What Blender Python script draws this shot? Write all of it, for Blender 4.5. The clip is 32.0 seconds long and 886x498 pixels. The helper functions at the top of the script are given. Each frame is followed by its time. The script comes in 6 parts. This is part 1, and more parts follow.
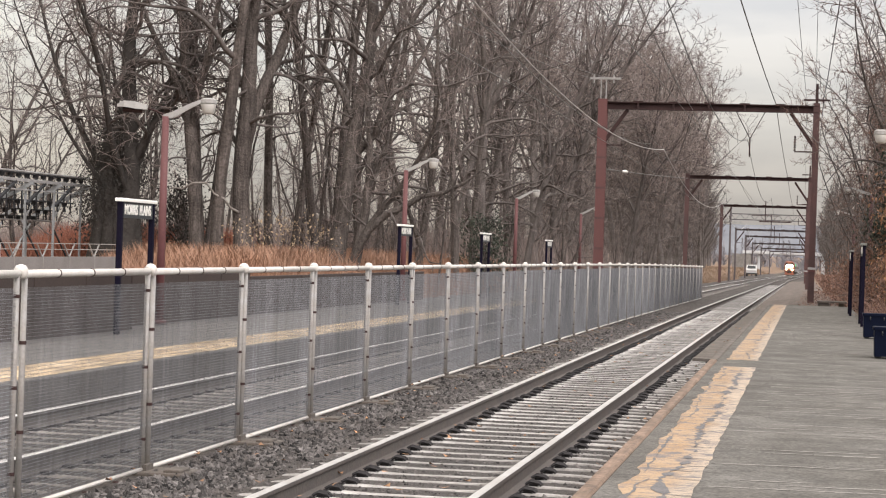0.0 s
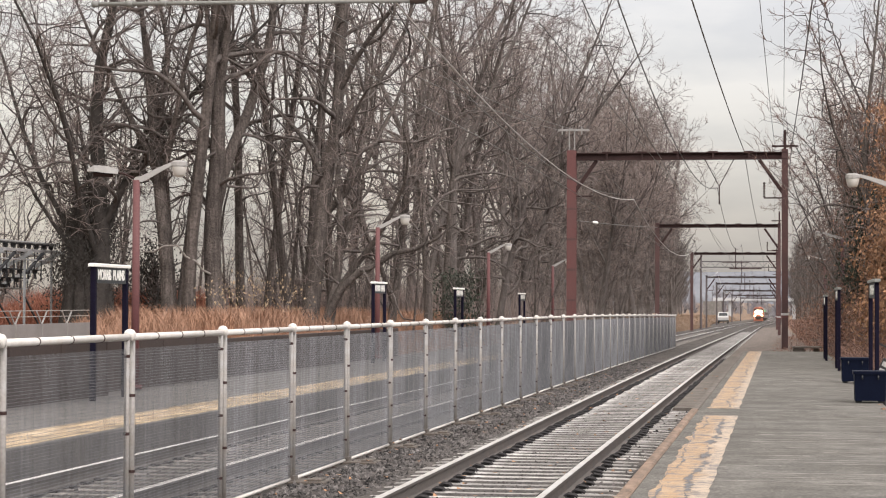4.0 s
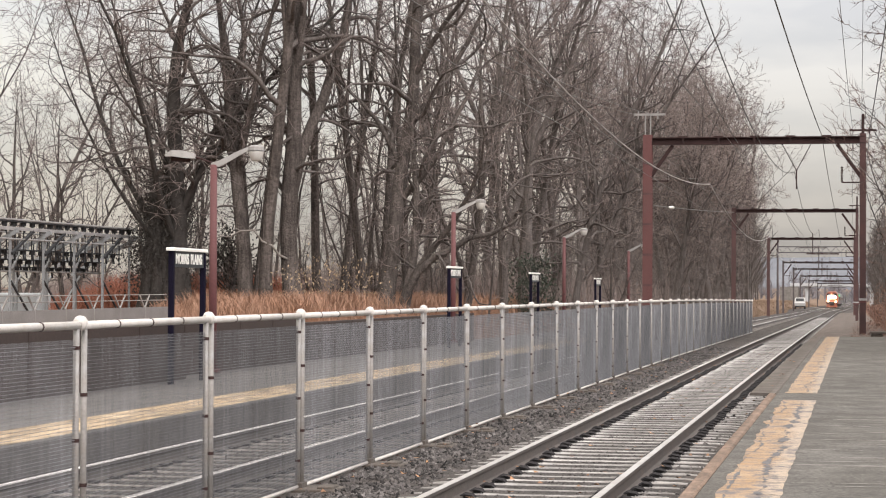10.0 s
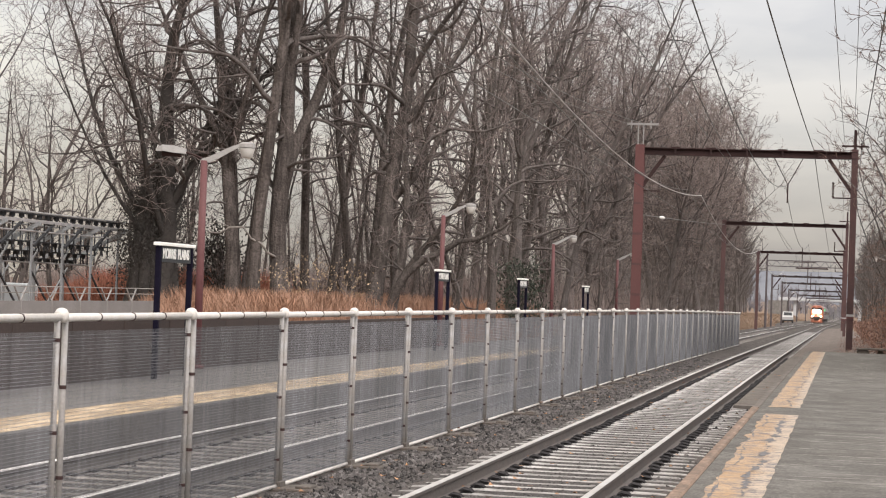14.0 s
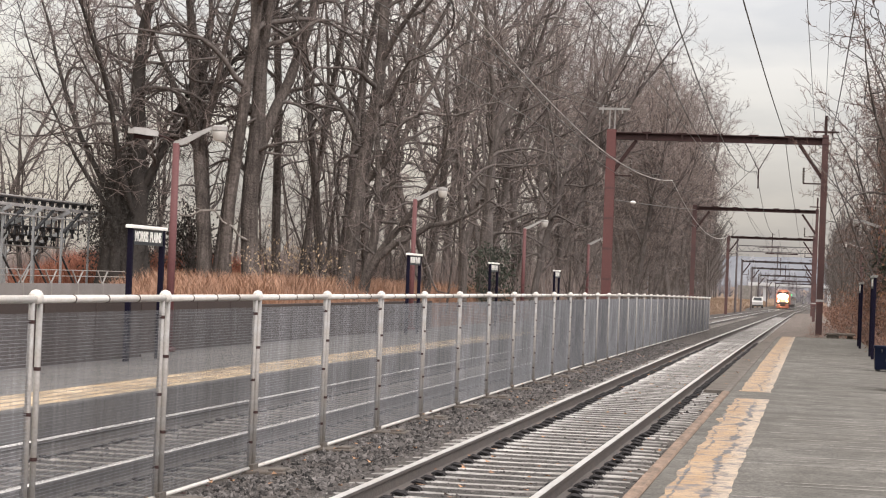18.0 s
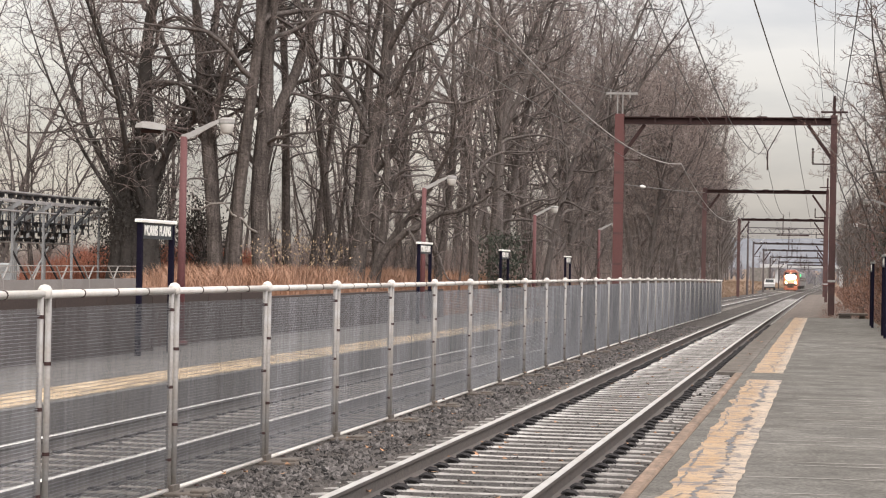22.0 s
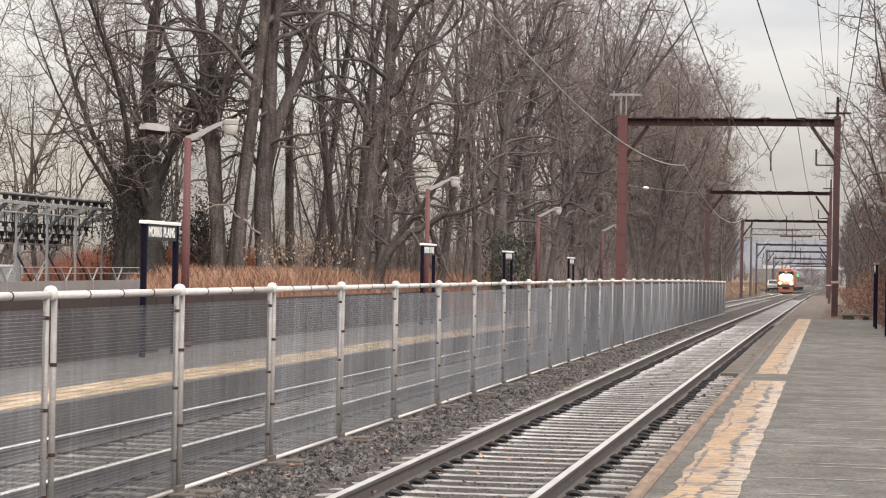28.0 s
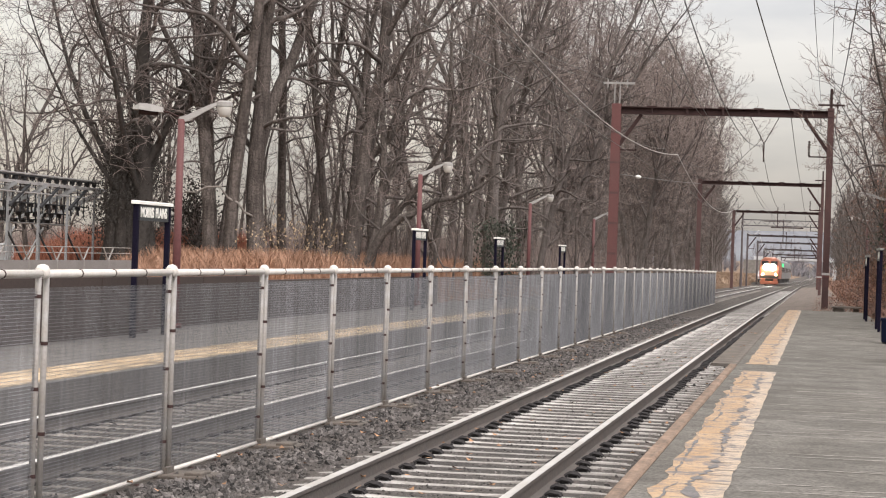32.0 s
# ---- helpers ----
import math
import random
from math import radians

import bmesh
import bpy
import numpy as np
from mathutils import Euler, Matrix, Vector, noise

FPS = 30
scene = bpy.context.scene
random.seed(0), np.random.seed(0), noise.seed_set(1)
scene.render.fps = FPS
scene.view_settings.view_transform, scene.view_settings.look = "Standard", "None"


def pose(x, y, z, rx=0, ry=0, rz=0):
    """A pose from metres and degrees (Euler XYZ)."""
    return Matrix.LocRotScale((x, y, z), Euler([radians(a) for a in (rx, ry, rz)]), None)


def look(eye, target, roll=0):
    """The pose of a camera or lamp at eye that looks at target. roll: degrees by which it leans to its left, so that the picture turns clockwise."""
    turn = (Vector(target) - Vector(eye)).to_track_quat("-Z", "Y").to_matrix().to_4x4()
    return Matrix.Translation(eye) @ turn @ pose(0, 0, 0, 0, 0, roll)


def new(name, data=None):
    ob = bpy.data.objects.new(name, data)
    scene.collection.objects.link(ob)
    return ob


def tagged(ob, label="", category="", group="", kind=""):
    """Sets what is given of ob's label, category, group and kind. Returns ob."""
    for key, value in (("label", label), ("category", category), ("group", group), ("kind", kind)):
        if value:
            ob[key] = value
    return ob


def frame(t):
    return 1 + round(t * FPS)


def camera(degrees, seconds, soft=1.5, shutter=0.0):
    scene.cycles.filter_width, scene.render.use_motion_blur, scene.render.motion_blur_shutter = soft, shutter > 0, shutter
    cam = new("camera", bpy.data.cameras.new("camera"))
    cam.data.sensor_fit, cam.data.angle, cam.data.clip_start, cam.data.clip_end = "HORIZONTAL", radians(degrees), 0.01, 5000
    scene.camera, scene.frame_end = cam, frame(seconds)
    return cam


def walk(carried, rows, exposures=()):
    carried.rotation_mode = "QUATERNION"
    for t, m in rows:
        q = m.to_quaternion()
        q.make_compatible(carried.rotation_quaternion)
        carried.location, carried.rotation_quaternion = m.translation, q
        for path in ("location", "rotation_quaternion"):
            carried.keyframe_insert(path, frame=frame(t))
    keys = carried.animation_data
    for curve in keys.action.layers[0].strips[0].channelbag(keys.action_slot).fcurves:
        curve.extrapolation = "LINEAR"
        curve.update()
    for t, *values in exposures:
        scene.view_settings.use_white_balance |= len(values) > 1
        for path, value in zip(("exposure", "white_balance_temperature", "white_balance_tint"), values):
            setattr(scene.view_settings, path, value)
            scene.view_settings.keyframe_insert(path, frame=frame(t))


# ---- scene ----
cam = camera(23.7, 32.0, soft=1.15)
PATH = [
    (0, (3.152, 0.069, 1.832), (2.809, 2.039, 1.831), 1.9),
    (0.5, (3.169, 0.115, 1.829), (2.833, 2.086, 1.834), 1.8),
    (1, (3.227, 0.138, 1.853), (2.907, 2.112, 1.868), 1.6),
    (1.5, (3.208, 0.137, 1.847), (2.905, 2.114, 1.872), 1.3),
    (2, (3.094, 0.156, 1.831), (2.804, 2.134, 1.863), 0.9),
    (2.5, (3.046, 0.161, 1.846), (2.744, 2.138, 1.889), 0.7),
    (3, (3.031, 0.23, 1.842), (2.725, 2.206, 1.892), 0.5),
    (3.5, (3.031, 0.222, 1.839), (2.718, 2.197, 1.891), 0.4),
    (5.5, (3.036, 0.206, 1.831), (2.73, 2.182, 1.88), -0.2),
    (6, (3.044, 0.184, 1.821), (2.745, 2.161, 1.867), -0.3),
    (6.5, (3.033, 0.2, 1.824), (2.739, 2.177, 1.866), -0.1),
    (7, (3.041, 0.196, 1.827), (2.747, 2.174, 1.864), -0.1),
    (7.5, (3.041, 0.163, 1.826), (2.745, 2.141, 1.857), 0.1),
    (8, (3.033, 0.183, 1.828), (2.732, 2.16, 1.853), 0.2),
    (8.5, (3.022, 0.199, 1.824), (2.714, 2.175, 1.843), 0.3),
    (9, (3.016, 0.204, 1.824), (2.691, 2.177, 1.842), 0.3),
    (9.5, (3.008, 0.22, 1.824), (2.655, 2.189, 1.847), 0.3),
    (10, (3.011, 0.214, 1.817), (2.625, 2.176, 1.855), 0.3),
    (10.5, (3.017, 0.213, 1.816), (2.601, 2.169, 1.87), 0.4),
    (11, (3.003, 0.239, 1.826), (2.563, 2.188, 1.893), 0.6),
    (11.5, (2.995, 0.264, 1.832), (2.537, 2.209, 1.904), 0.8),
    (12, (3.005, 0.255, 1.834), (2.54, 2.199, 1.901), 1.2),
    (12.5, (3.021, 0.252, 1.828), (2.559, 2.197, 1.888), 1.3),
    (13, (3.033, 0.247, 1.824), (2.595, 2.198, 1.876), 1.6),
    (13.5, (3.039, 0.212, 1.822), (2.629, 2.169, 1.868), 1.9),
    (14, (3.048, 0.244, 1.824), (2.671, 2.208, 1.865), 2.1),
    (14.5, (3.033, 0.248, 1.822), (2.677, 2.216, 1.859), 2.2),
    (16.5, (3.049, 0.158, 1.821), (2.692, 2.125, 1.855), 2.4),
    (17, (3.033, 0.198, 1.817), (2.674, 2.165, 1.848), 2.4),
    (17.5, (3.032, 0.201, 1.821), (2.676, 2.169, 1.848), 2.3),
    (18, (3.025, 0.204, 1.816), (2.676, 2.173, 1.843), 2.3),
    (18.5, (3.025, 0.217, 1.815), (2.684, 2.188, 1.841), 2.1),
    (19, (3.021, 0.214, 1.81), (2.681, 2.185, 1.832), 2.0),
    (19.5, (3.026, 0.201, 1.801), (2.685, 2.171, 1.822), 1.7),
    (20, (3.028, 0.23, 1.803), (2.682, 2.2, 1.823), 1.6),
    (20.5, (3.039, 0.207, 1.808), (2.687, 2.176, 1.828), 1.5),
    (21, (3.048, 0.196, 1.809), (2.692, 2.164, 1.829), 1.4),
    (21.5, (3.049, 0.217, 1.805), (2.69, 2.184, 1.825), 1.3),
    (22, (3.048, 0.22, 1.801), (2.689, 2.187, 1.817), 1.1),
    (22.5, (3.053, 0.204, 1.806), (2.693, 2.171, 1.816), 1.0),
    (23, (3.047, 0.202, 1.809), (2.687, 2.169, 1.816), 1.0),
    (23.5, (3.043, 0.2, 1.808), (2.681, 2.167, 1.811), 1.0),
    (24, (3.032, 0.221, 1.804), (2.668, 2.188, 1.806), 1.1),
    (24.5, (3.028, 0.217, 1.806), (2.663, 2.183, 1.808), 1.2),
    (25, (3.032, 0.21, 1.807), (2.665, 2.176, 1.811), 1.4),
    (25.5, (3.03, 0.215, 1.806), (2.662, 2.181, 1.814), 1.4),
    (26, (3.039, 0.201, 1.805), (2.67, 2.166, 1.818), 1.4),
    (26.5, (3.04, 0.199, 1.805), (2.671, 2.165, 1.824), 1.3),
    (28.5, (3.035, 0.199, 1.796), (2.675, 2.166, 1.81), 1.0),
    (29, (3.025, 0.21, 1.8), (2.668, 2.177, 1.809), 1.0),
    (29.5, (3.019, 0.226, 1.795), (2.662, 2.194, 1.801), 1.1),
    (30, (3.032, 0.197, 1.798), (2.671, 2.164, 1.802), 1.2),
    (30.5, (3.019, 0.201, 1.8), (2.649, 2.167, 1.805), 1.4),
    (31, (2.994, 0.232, 1.8), (2.616, 2.196, 1.806), 1.5),
    (31.5, (3.0, 0.199, 1.788), (2.626, 2.164, 1.795), 1.7),
    (32, (3.007, 0.237, 1.79), (2.654, 2.205, 1.794), 2.0),
]
walk(cam, [(t, look(eye, target, roll)) for t, eye, target, roll in PATH], [(0, 0.43, 6080, 14.5), (9.5, 0.43, 6080, 14.5), (11, 0.28, 6080, 14.5), (13, 0.28, 6080, 14.5), (14.5, 0.36, 6080, 14.5), (17, 0.43, 6080, 14.5), (32, 0.43, 6080, 14.5)])

# ---- light ----
SUN_AZ, SUN_EL = 140.0, 42.0
world = bpy.data.worlds.new("overcast_sky")
scene.world = world
world.use_nodes = True
wn, wl = world.node_tree.nodes, world.node_tree.links
wn.clear()
w_out = wn.new("ShaderNodeOutputWorld")
w_add = wn.new("ShaderNodeAddShader")
w_sky_bg, w_cloud_bg = wn.new("ShaderNodeBackground"), wn.new("ShaderNodeBackground")
w_sky = wn.new("ShaderNodeTexSky")
w_sky.sky_type, w_sky.sun_disc = "NISHITA", False
w_sky.sun_elevation, w_sky.sun_rotation = radians(SUN_EL), radians(SUN_AZ)
w_sky.dust_density, w_sky.air_density = 4.0, 1.0
w_sky_bg.inputs["Strength"].default_value = 0.05
w_tc = wn.new("ShaderNodeTexCoord")
w_sep = wn.new("ShaderNodeSeparateXYZ")
w_map = wn.new("ShaderNodeMapping")
w_map.inputs["Scale"].default_value = (1.0, 1.0, 3.4)
w_noise = wn.new("ShaderNodeTexNoise")
w_noise.inputs["Scale"].default_value, w_noise.inputs["Detail"].default_value = 8.0, 6.0
w_ramp = wn.new("ShaderNodeValToRGB")
w_ramp.color_ramp.elements[0].position, w_ramp.color_ramp.elements[1].position = 0.40, 0.62
w_ramp.color_ramp.elements[0].color = (0.585, 0.556, 0.505, 1)
w_ramp.color_ramp.elements[1].color = (0.770, 0.722, 0.632, 1)
w_up = wn.new("ShaderNodeMapRange")
w_up.inputs["From Min"].default_value, w_up.inputs["From Max"].default_value = 0.0, 1.0
w_up.inputs["To Min"].default_value, w_up.inputs["To Max"].default_value = 0.46, 2.95
wl.new(w_tc.outputs["Generated"], w_map.inputs["Vector"])
wl.new(w_map.outputs["Vector"], w_noise.inputs["Vector"])
wl.new(w_noise.outputs["Fac"], w_ramp.inputs["Fac"])
w_side, w_mul = wn.new("ShaderNodeValToRGB"), wn.new("ShaderNodeMix")
w_side.color_ramp.elements[0].position, w_side.color_ramp.elements[1].position = 0.28, 0.52
w_side.color_ramp.elements[0].color, w_side.color_ramp.elements[1].color = (1.09, 1.035, 0.90, 1), (0.985, 0.938, 0.872, 1)
w_mul.data_type, w_mul.blend_type = "RGBA", "MULTIPLY"
w_mul.inputs["Factor"].default_value = 1.0
w_half = wn.new("ShaderNodeMath")
w_half.operation = "MULTIPLY_ADD"
w_half.inputs[1].default_value, w_half.inputs[2].default_value = 0.5, 0.5
wl.new(w_sep.outputs["X"], w_half.inputs[0])
wl.new(w_half.outputs[0], w_side.inputs["Fac"])
wl.new(w_ramp.outputs["Color"], w_mul.inputs["A"])
wl.new(w_side.outputs["Color"], w_mul.inputs["B"])
wl.new(w_mul.outputs["Result"], w_cloud_bg.inputs["Color"])
wl.new(w_tc.outputs["Generated"], w_sep.inputs["Vector"])
wl.new(w_sep.outputs["Z"], w_up.inputs["Value"])
wl.new(w_up.outputs["Result"], w_cloud_bg.inputs["Strength"])
wl.new(w_sky.outputs["Color"], w_sky_bg.inputs["Color"])
wl.new(w_sky_bg.outputs["Background"], w_add.inputs[0])
wl.new(w_cloud_bg.outputs["Background"], w_add.inputs[1])
wl.new(w_add.outputs["Shader"], w_out.inputs["Surface"])

sun = new("sun", bpy.data.lights.new("sun", "SUN"))
sun.data.energy, sun.data.angle, sun.data.color = 2.0, radians(40), (1.0, 0.94, 0.86)
a = radians(SUN_AZ)
sun.matrix_world = look((0, 0, 60), (-math.sin(a) * 40, -math.cos(a) * 40, 60 - 40 * math.tan(radians(SUN_EL))))



# ---- materials ----
def material(name, base, rough=0.8, metal=0.0, var=0.25, scale=6.0, fine=60.0, bump=0.3, dist=0.01, second=None, patch=0.5, island=0.0):
    """Principled surface with grain at two scales; second: the colour of large stains or wear."""
    m = bpy.data.materials.new(name)
    m.use_nodes = True
    n, l = m.node_tree.nodes, m.node_tree.links
    p = n["Principled BSDF"]
    p.inputs["Roughness"].default_value, p.inputs["Metallic"].default_value = rough, metal
    tc = n.new("ShaderNodeTexCoord")
    big, small = n.new("ShaderNodeTexNoise"), n.new("ShaderNodeTexNoise")
    big.inputs["Scale"].default_value, big.inputs["Detail"].default_value = scale, 5.0
    small.inputs["Scale"].default_value, small.inputs["Detail"].default_value = fine, 3.0
    l.new(tc.outputs["Object"], big.inputs["Vector"])
    l.new(tc.outputs["Object"], small.inputs["Vector"])
    ramp = n.new("ShaderNodeValToRGB")
    ramp.color_ramp.elements[0].position, ramp.color_ramp.elements[1].position = patch - 0.18, patch + 0.18
    sec = second or tuple(min(1, c * (1 + var)) for c in base)
    ramp.color_ramp.elements[0].color, ramp.color_ramp.elements[1].color = (*base, 1), (*sec, 1)
    l.new(big.outputs["Fac"], ramp.inputs["Fac"])
    mul = n.new("ShaderNodeMapRange")
    mul.inputs["From Min"].default_value, mul.inputs["From Max"].default_value = 0.25, 0.75
    mul.inputs["To Min"].default_value, mul.inputs["To Max"].default_value = 1 - var, 1 + var
    l.new(small.outputs["Fac"], mul.inputs["Value"])
    hsv = n.new("ShaderNodeHueSaturation")
    l.new(ramp.outputs["Color"], hsv.inputs["Color"])
    if island:
        geo, info = n.new("ShaderNodeNewGeometry"), n.new("ShaderNodeObjectInfo")
        add, wide = n.new("ShaderNodeMath"), n.new("ShaderNodeMapRange")
        l.new(geo.outputs["Random Per Island"], add.inputs[0])
        l.new(info.outputs["Random"], add.inputs[1])
        frac = n.new("ShaderNodeMath")
        frac.operation = "FRACT"
        l.new(add.outputs[0], frac.inputs[0])
        wide.inputs["To Min"].default_value, wide.inputs["To Max"].default_value = 1 - island, 1 + island
        l.new(frac.outputs[0], wide.inputs["Value"])
        both = n.new("ShaderNodeMath")
        both.operation = "MULTIPLY"
        l.new(mul.outputs["Result"], both.inputs[0])
        l.new(wide.outputs["Result"], both.inputs[1])
        l.new(both.outputs[0], hsv.inputs["Value"])
    else:
        l.new(mul.outputs["Result"], hsv.inputs["Value"])
    l.new(hsv.outputs["Color"], p.inputs["Base Color"])
    if bump:
        b = n.new("ShaderNodeBump")
        b.inputs["Strength"].default_value, b.inputs["Distance"].default_value = bump, dist
        l.new(small.outputs["Fac"], b.inputs["Height"])
        l.new(b.outputs["Normal"], p.inputs["Normal"])
    return m


def glow(name, colour, strength):
    m = bpy.data.materials.new(name)
    m.use_nodes = True
    p = m.node_tree.nodes["Principled BSDF"]
    p.inputs["Base Color"].default_value = (*colour, 1)
    p.inputs["Emission Color"].default_value = (*colour, 1)
    p.inputs["Emission Strength"].default_value = strength
    return m


def dull(m, level):
    m.node_tree.nodes["Principled BSDF"].inputs["Specular IOR Level"].default_value = level
    return m


ballast_mat = material("ballast", (0.030, 0.026, 0.024), 0.95, var=0.5, scale=1.2, fine=22, bump=0.9, dist=0.04, second=(0.052, 0.044, 0.039))
# ground under and between the ties, darker than the other ballast
crib_mat = material("dark_crib_ballast", (0.024, 0.022, 0.021), 0.95, var=0.5, scale=1.2, fine=22, bump=0.9, dist=0.04, second=(0.045, 0.040, 0.037))
stone_mat = material("crushed_stone", (0.090, 0.084, 0.082), 0.9, var=0.35, scale=1.6, fine=50, bump=0.4, second=(0.046, 0.041, 0.039), island=0.95)
# tie colour of the far track, darker than the near track's
tie2_mat = material("darker_concrete_tie", (0.235, 0.222, 0.208), 0.9, var=0.3, scale=3, fine=35, bump=0.6, second=(0.13, 0.118, 0.106), island=0.3)
tie_mat = material("weathered_concrete_tie", (0.368, 0.362, 0.352), 0.9, var=0.3, scale=3, fine=35, bump=0.6, second=(0.182, 0.172, 0.163), island=0.3)
rail_mat = material("rail_side", (0.080, 0.067, 0.060), 0.75, 0.1, var=0.3, scale=4, fine=40, second=(0.062, 0.055, 0.052))
head_mat = material("rail_head", (0.45, 0.45, 0.445), 0.40, 0.4, var=0.15, scale=2, fine=30, bump=0.05, second=(0.35, 0.335, 0.315))
dullrail_mat = material("grey_rail_side", (0.115, 0.105, 0.098), 0.8, 0.1, var=0.3, scale=4, fine=40, second=(0.08, 0.072, 0.068))
# sky reflection on the far track's worn heads is put into this colour
skyhead_mat = material("sky_bright_rail_head", (0.70, 0.69, 0.68), 0.35, 0.4, var=0.1, scale=2, fine=30, bump=0.05)
clip_mat = material("rail_clip", (0.014, 0.013, 0.014), 0.8, 0.0, var=0.3)
galv_mat = material("galvanised_steel", (0.255, 0.252, 0.248), 0.6, 0.1, var=0.15, scale=5, fine=45, bump=0.1, second=(0.21, 0.19, 0.17))
coolsteel_mat = material("cool_grey_steel", (0.235, 0.250, 0.258), 0.6, 0.1, var=0.25, scale=2.5, fine=30, bump=0.1, second=(0.19, 0.20, 0.205))
cap_mat = material("white_painted_rail", (0.53, 0.52, 0.50), 0.5, 0.0, var=0.1, scale=4, fine=40, bump=0.1, second=(0.46, 0.43, 0.39), patch=0.58)
wire_mat = material("mesh_wire", (0.222, 0.228, 0.246), 0.6, 0.3, var=0.2, scale=0.8, fine=20, bump=0, second=(0.17, 0.175, 0.188), island=0.12)
asphalt_mat = material("worn_asphalt", (0.085, 0.081, 0.074), 0.9, var=0.5, scale=0.9, fine=34, bump=0.6, second=(0.114, 0.110, 0.103), patch=0.52)


def streaks(m, stretch, scale, low, high):
    """Drawn-out lighter and darker streaks and scuffs over a material's colour."""
    n, l = m.node_tree.nodes, m.node_tree.links
    p = n["Principled BSDF"]
    base = p.inputs["Base Color"].links[0].from_socket
    tc = [q for q in n if q.bl_idname == "ShaderNodeTexCoord"][0]
    mp, nz, mr, hv = n.new("ShaderNodeMapping"), n.new("ShaderNodeTexNoise"), n.new("ShaderNodeMapRange"), n.new("ShaderNodeHueSaturation")
    mp.inputs["Scale"].default_value = stretch
    nz.inputs["Scale"].default_value, nz.inputs["Detail"].default_value, nz.inputs["Roughness"].default_value = scale, 5.0, 0.65
    mr.inputs["From Min"].default_value, mr.inputs["From Max"].default_value = 0.3, 0.7
    mr.inputs["To Min"].default_value, mr.inputs["To Max"].default_value = low, high
    l.new(tc.outputs["Object"], mp.inputs["Vector"])
    l.new(mp.outputs["Vector"], nz.inputs["Vector"])
    l.new(nz.outputs["Fac"], mr.inputs["Value"])
    l.new(mr.outputs["Result"], hv.inputs["Value"])
    l.new(base, hv.inputs["Color"])
    l.new(hv.outputs["Color"], p.inputs["Base Color"])
    return m


streaks(asphalt_mat, (1.0, 1.6, 1.0), 1.3, 0.80, 1.22)
streaks(asphalt_mat, (0.5, 0.45, 1.0), 1.3, 0.84, 1.18)
streaks(asphalt_mat, (5.0, 6.0, 1.0), 1.6, 0.80, 1.20)
streaks(asphalt_mat, (2.2, 0.9, 1.0), 1.4, 0.84, 1.16)
streaks(ballast_mat, (3.0, 0.3, 1.0), 1.1, 0.6, 1.5)
# upright streaks in the wire colour imitate reflections on the mesh panels
streaks(wire_mat, (1.0, 7.0, 0.3), 1.5, 0.62, 1.35)
streaks(wire_mat, (1.0, 1.6, 0.9), 1.1, 0.82, 1.2)


def piece_by_piece(m, low, high):
    """Each object that wears the material is a little lighter or darker than the next."""
    n, l = m.node_tree.nodes, m.node_tree.links
    p = n["Principled BSDF"]
    base = p.inputs["Base Color"].links[0].from_socket
    info, mr, hv = n.new("ShaderNodeObjectInfo"), n.new("ShaderNodeMapRange"), n.new("ShaderNodeHueSaturation")
    mr.inputs["To Min"].default_value, mr.inputs["To Max"].default_value = low, high
    l.new(info.outputs["Random"], mr.inputs["Value"])
    l.new(mr.outputs["Result"], hv.inputs["Value"])
    l.new(base, hv.inputs["Color"])
    l.new(hv.outputs["Color"], p.inputs["Base Color"])
    return m


piece_by_piece(wire_mat, 0.66, 1.18)
paleasphalt_mat = streaks(material("pale_worn_asphalt", (0.082, 0.079, 0.076), 0.6, var=0.35, scale=0.9, fine=70, bump=0.6, second=(0.118, 0.112, 0.106), patch=0.52), (2.2, 1.0, 1.0), 2.4, 0.75, 1.25)
crack_mat = material("crack_filler", (0.205, 0.196, 0.182), 0.85, var=0.3, scale=3)
concrete_mat = material("concrete", (0.20, 0.19, 0.175), 0.9, var=0.18, scale=1.5, fine=50, bump=0.4, second=(0.14, 0.13, 0.12))
ledge_mat = streaks(material("dirty_concrete", (0.105, 0.094, 0.084), 0.95, var=0.3, scale=1.5, fine=30, bump=0.6, second=(0.07, 0.058, 0.048)), (1.5, 2.0, 1.0), 1.6, 0.6, 1.4)
timber_mat = material("timber_edge", (0.185, 0.128, 0.092), 0.85, var=0.4, scale=2.2, fine=22, bump=0.7, second=(0.115, 0.080, 0.058))
streaks(timber_mat, (9.0, 0.5, 1.0), 1.8, 0.62, 1.35)
streaks(timber_mat, (2.0, 2.2, 1.0), 1.5, 0.75, 1.2)
redsteel_mat = material("red_brown_steel", (0.098, 0.043, 0.040), 0.75, 0.0, var=0.15, scale=1.0, fine=25, bump=0.2, second=(0.105, 0.038, 0.036))
lampred_mat = material("dull_red_paint", (0.104, 0.036, 0.038), 0.7, 0.0, var=0.15, scale=1.0, fine=25, bump=0.15, second=(0.10, 0.038, 0.038))
lampdark_mat = material("dark_red_paint", (0.072, 0.029, 0.030), 0.75, 0.0, var=0.15, scale=1.0, fine=25, bump=0.15, second=(0.052, 0.024, 0.025))
midsteel_mat = material("brown_steel", (0.082, 0.039, 0.036), 0.75, 0.0, var=0.2, scale=1.0, fine=25, bump=0.2, second=(0.056, 0.030, 0.029))
darksteel_mat = material("dark_brown_steel", (0.036, 0.022, 0.021), 0.8, 0.0, var=0.2, scale=1.0, fine=25, bump=0.2, second=(0.048, 0.028, 0.027))
# steel of the far gantries, with distance haze mixed into its colour
hazegrey_mat = material("hazed_grey_steel", (0.085, 0.070, 0.072), 0.85, 0.0, var=0.2, scale=1.0, fine=25, bump=0, second=(0.065, 0.055, 0.058))
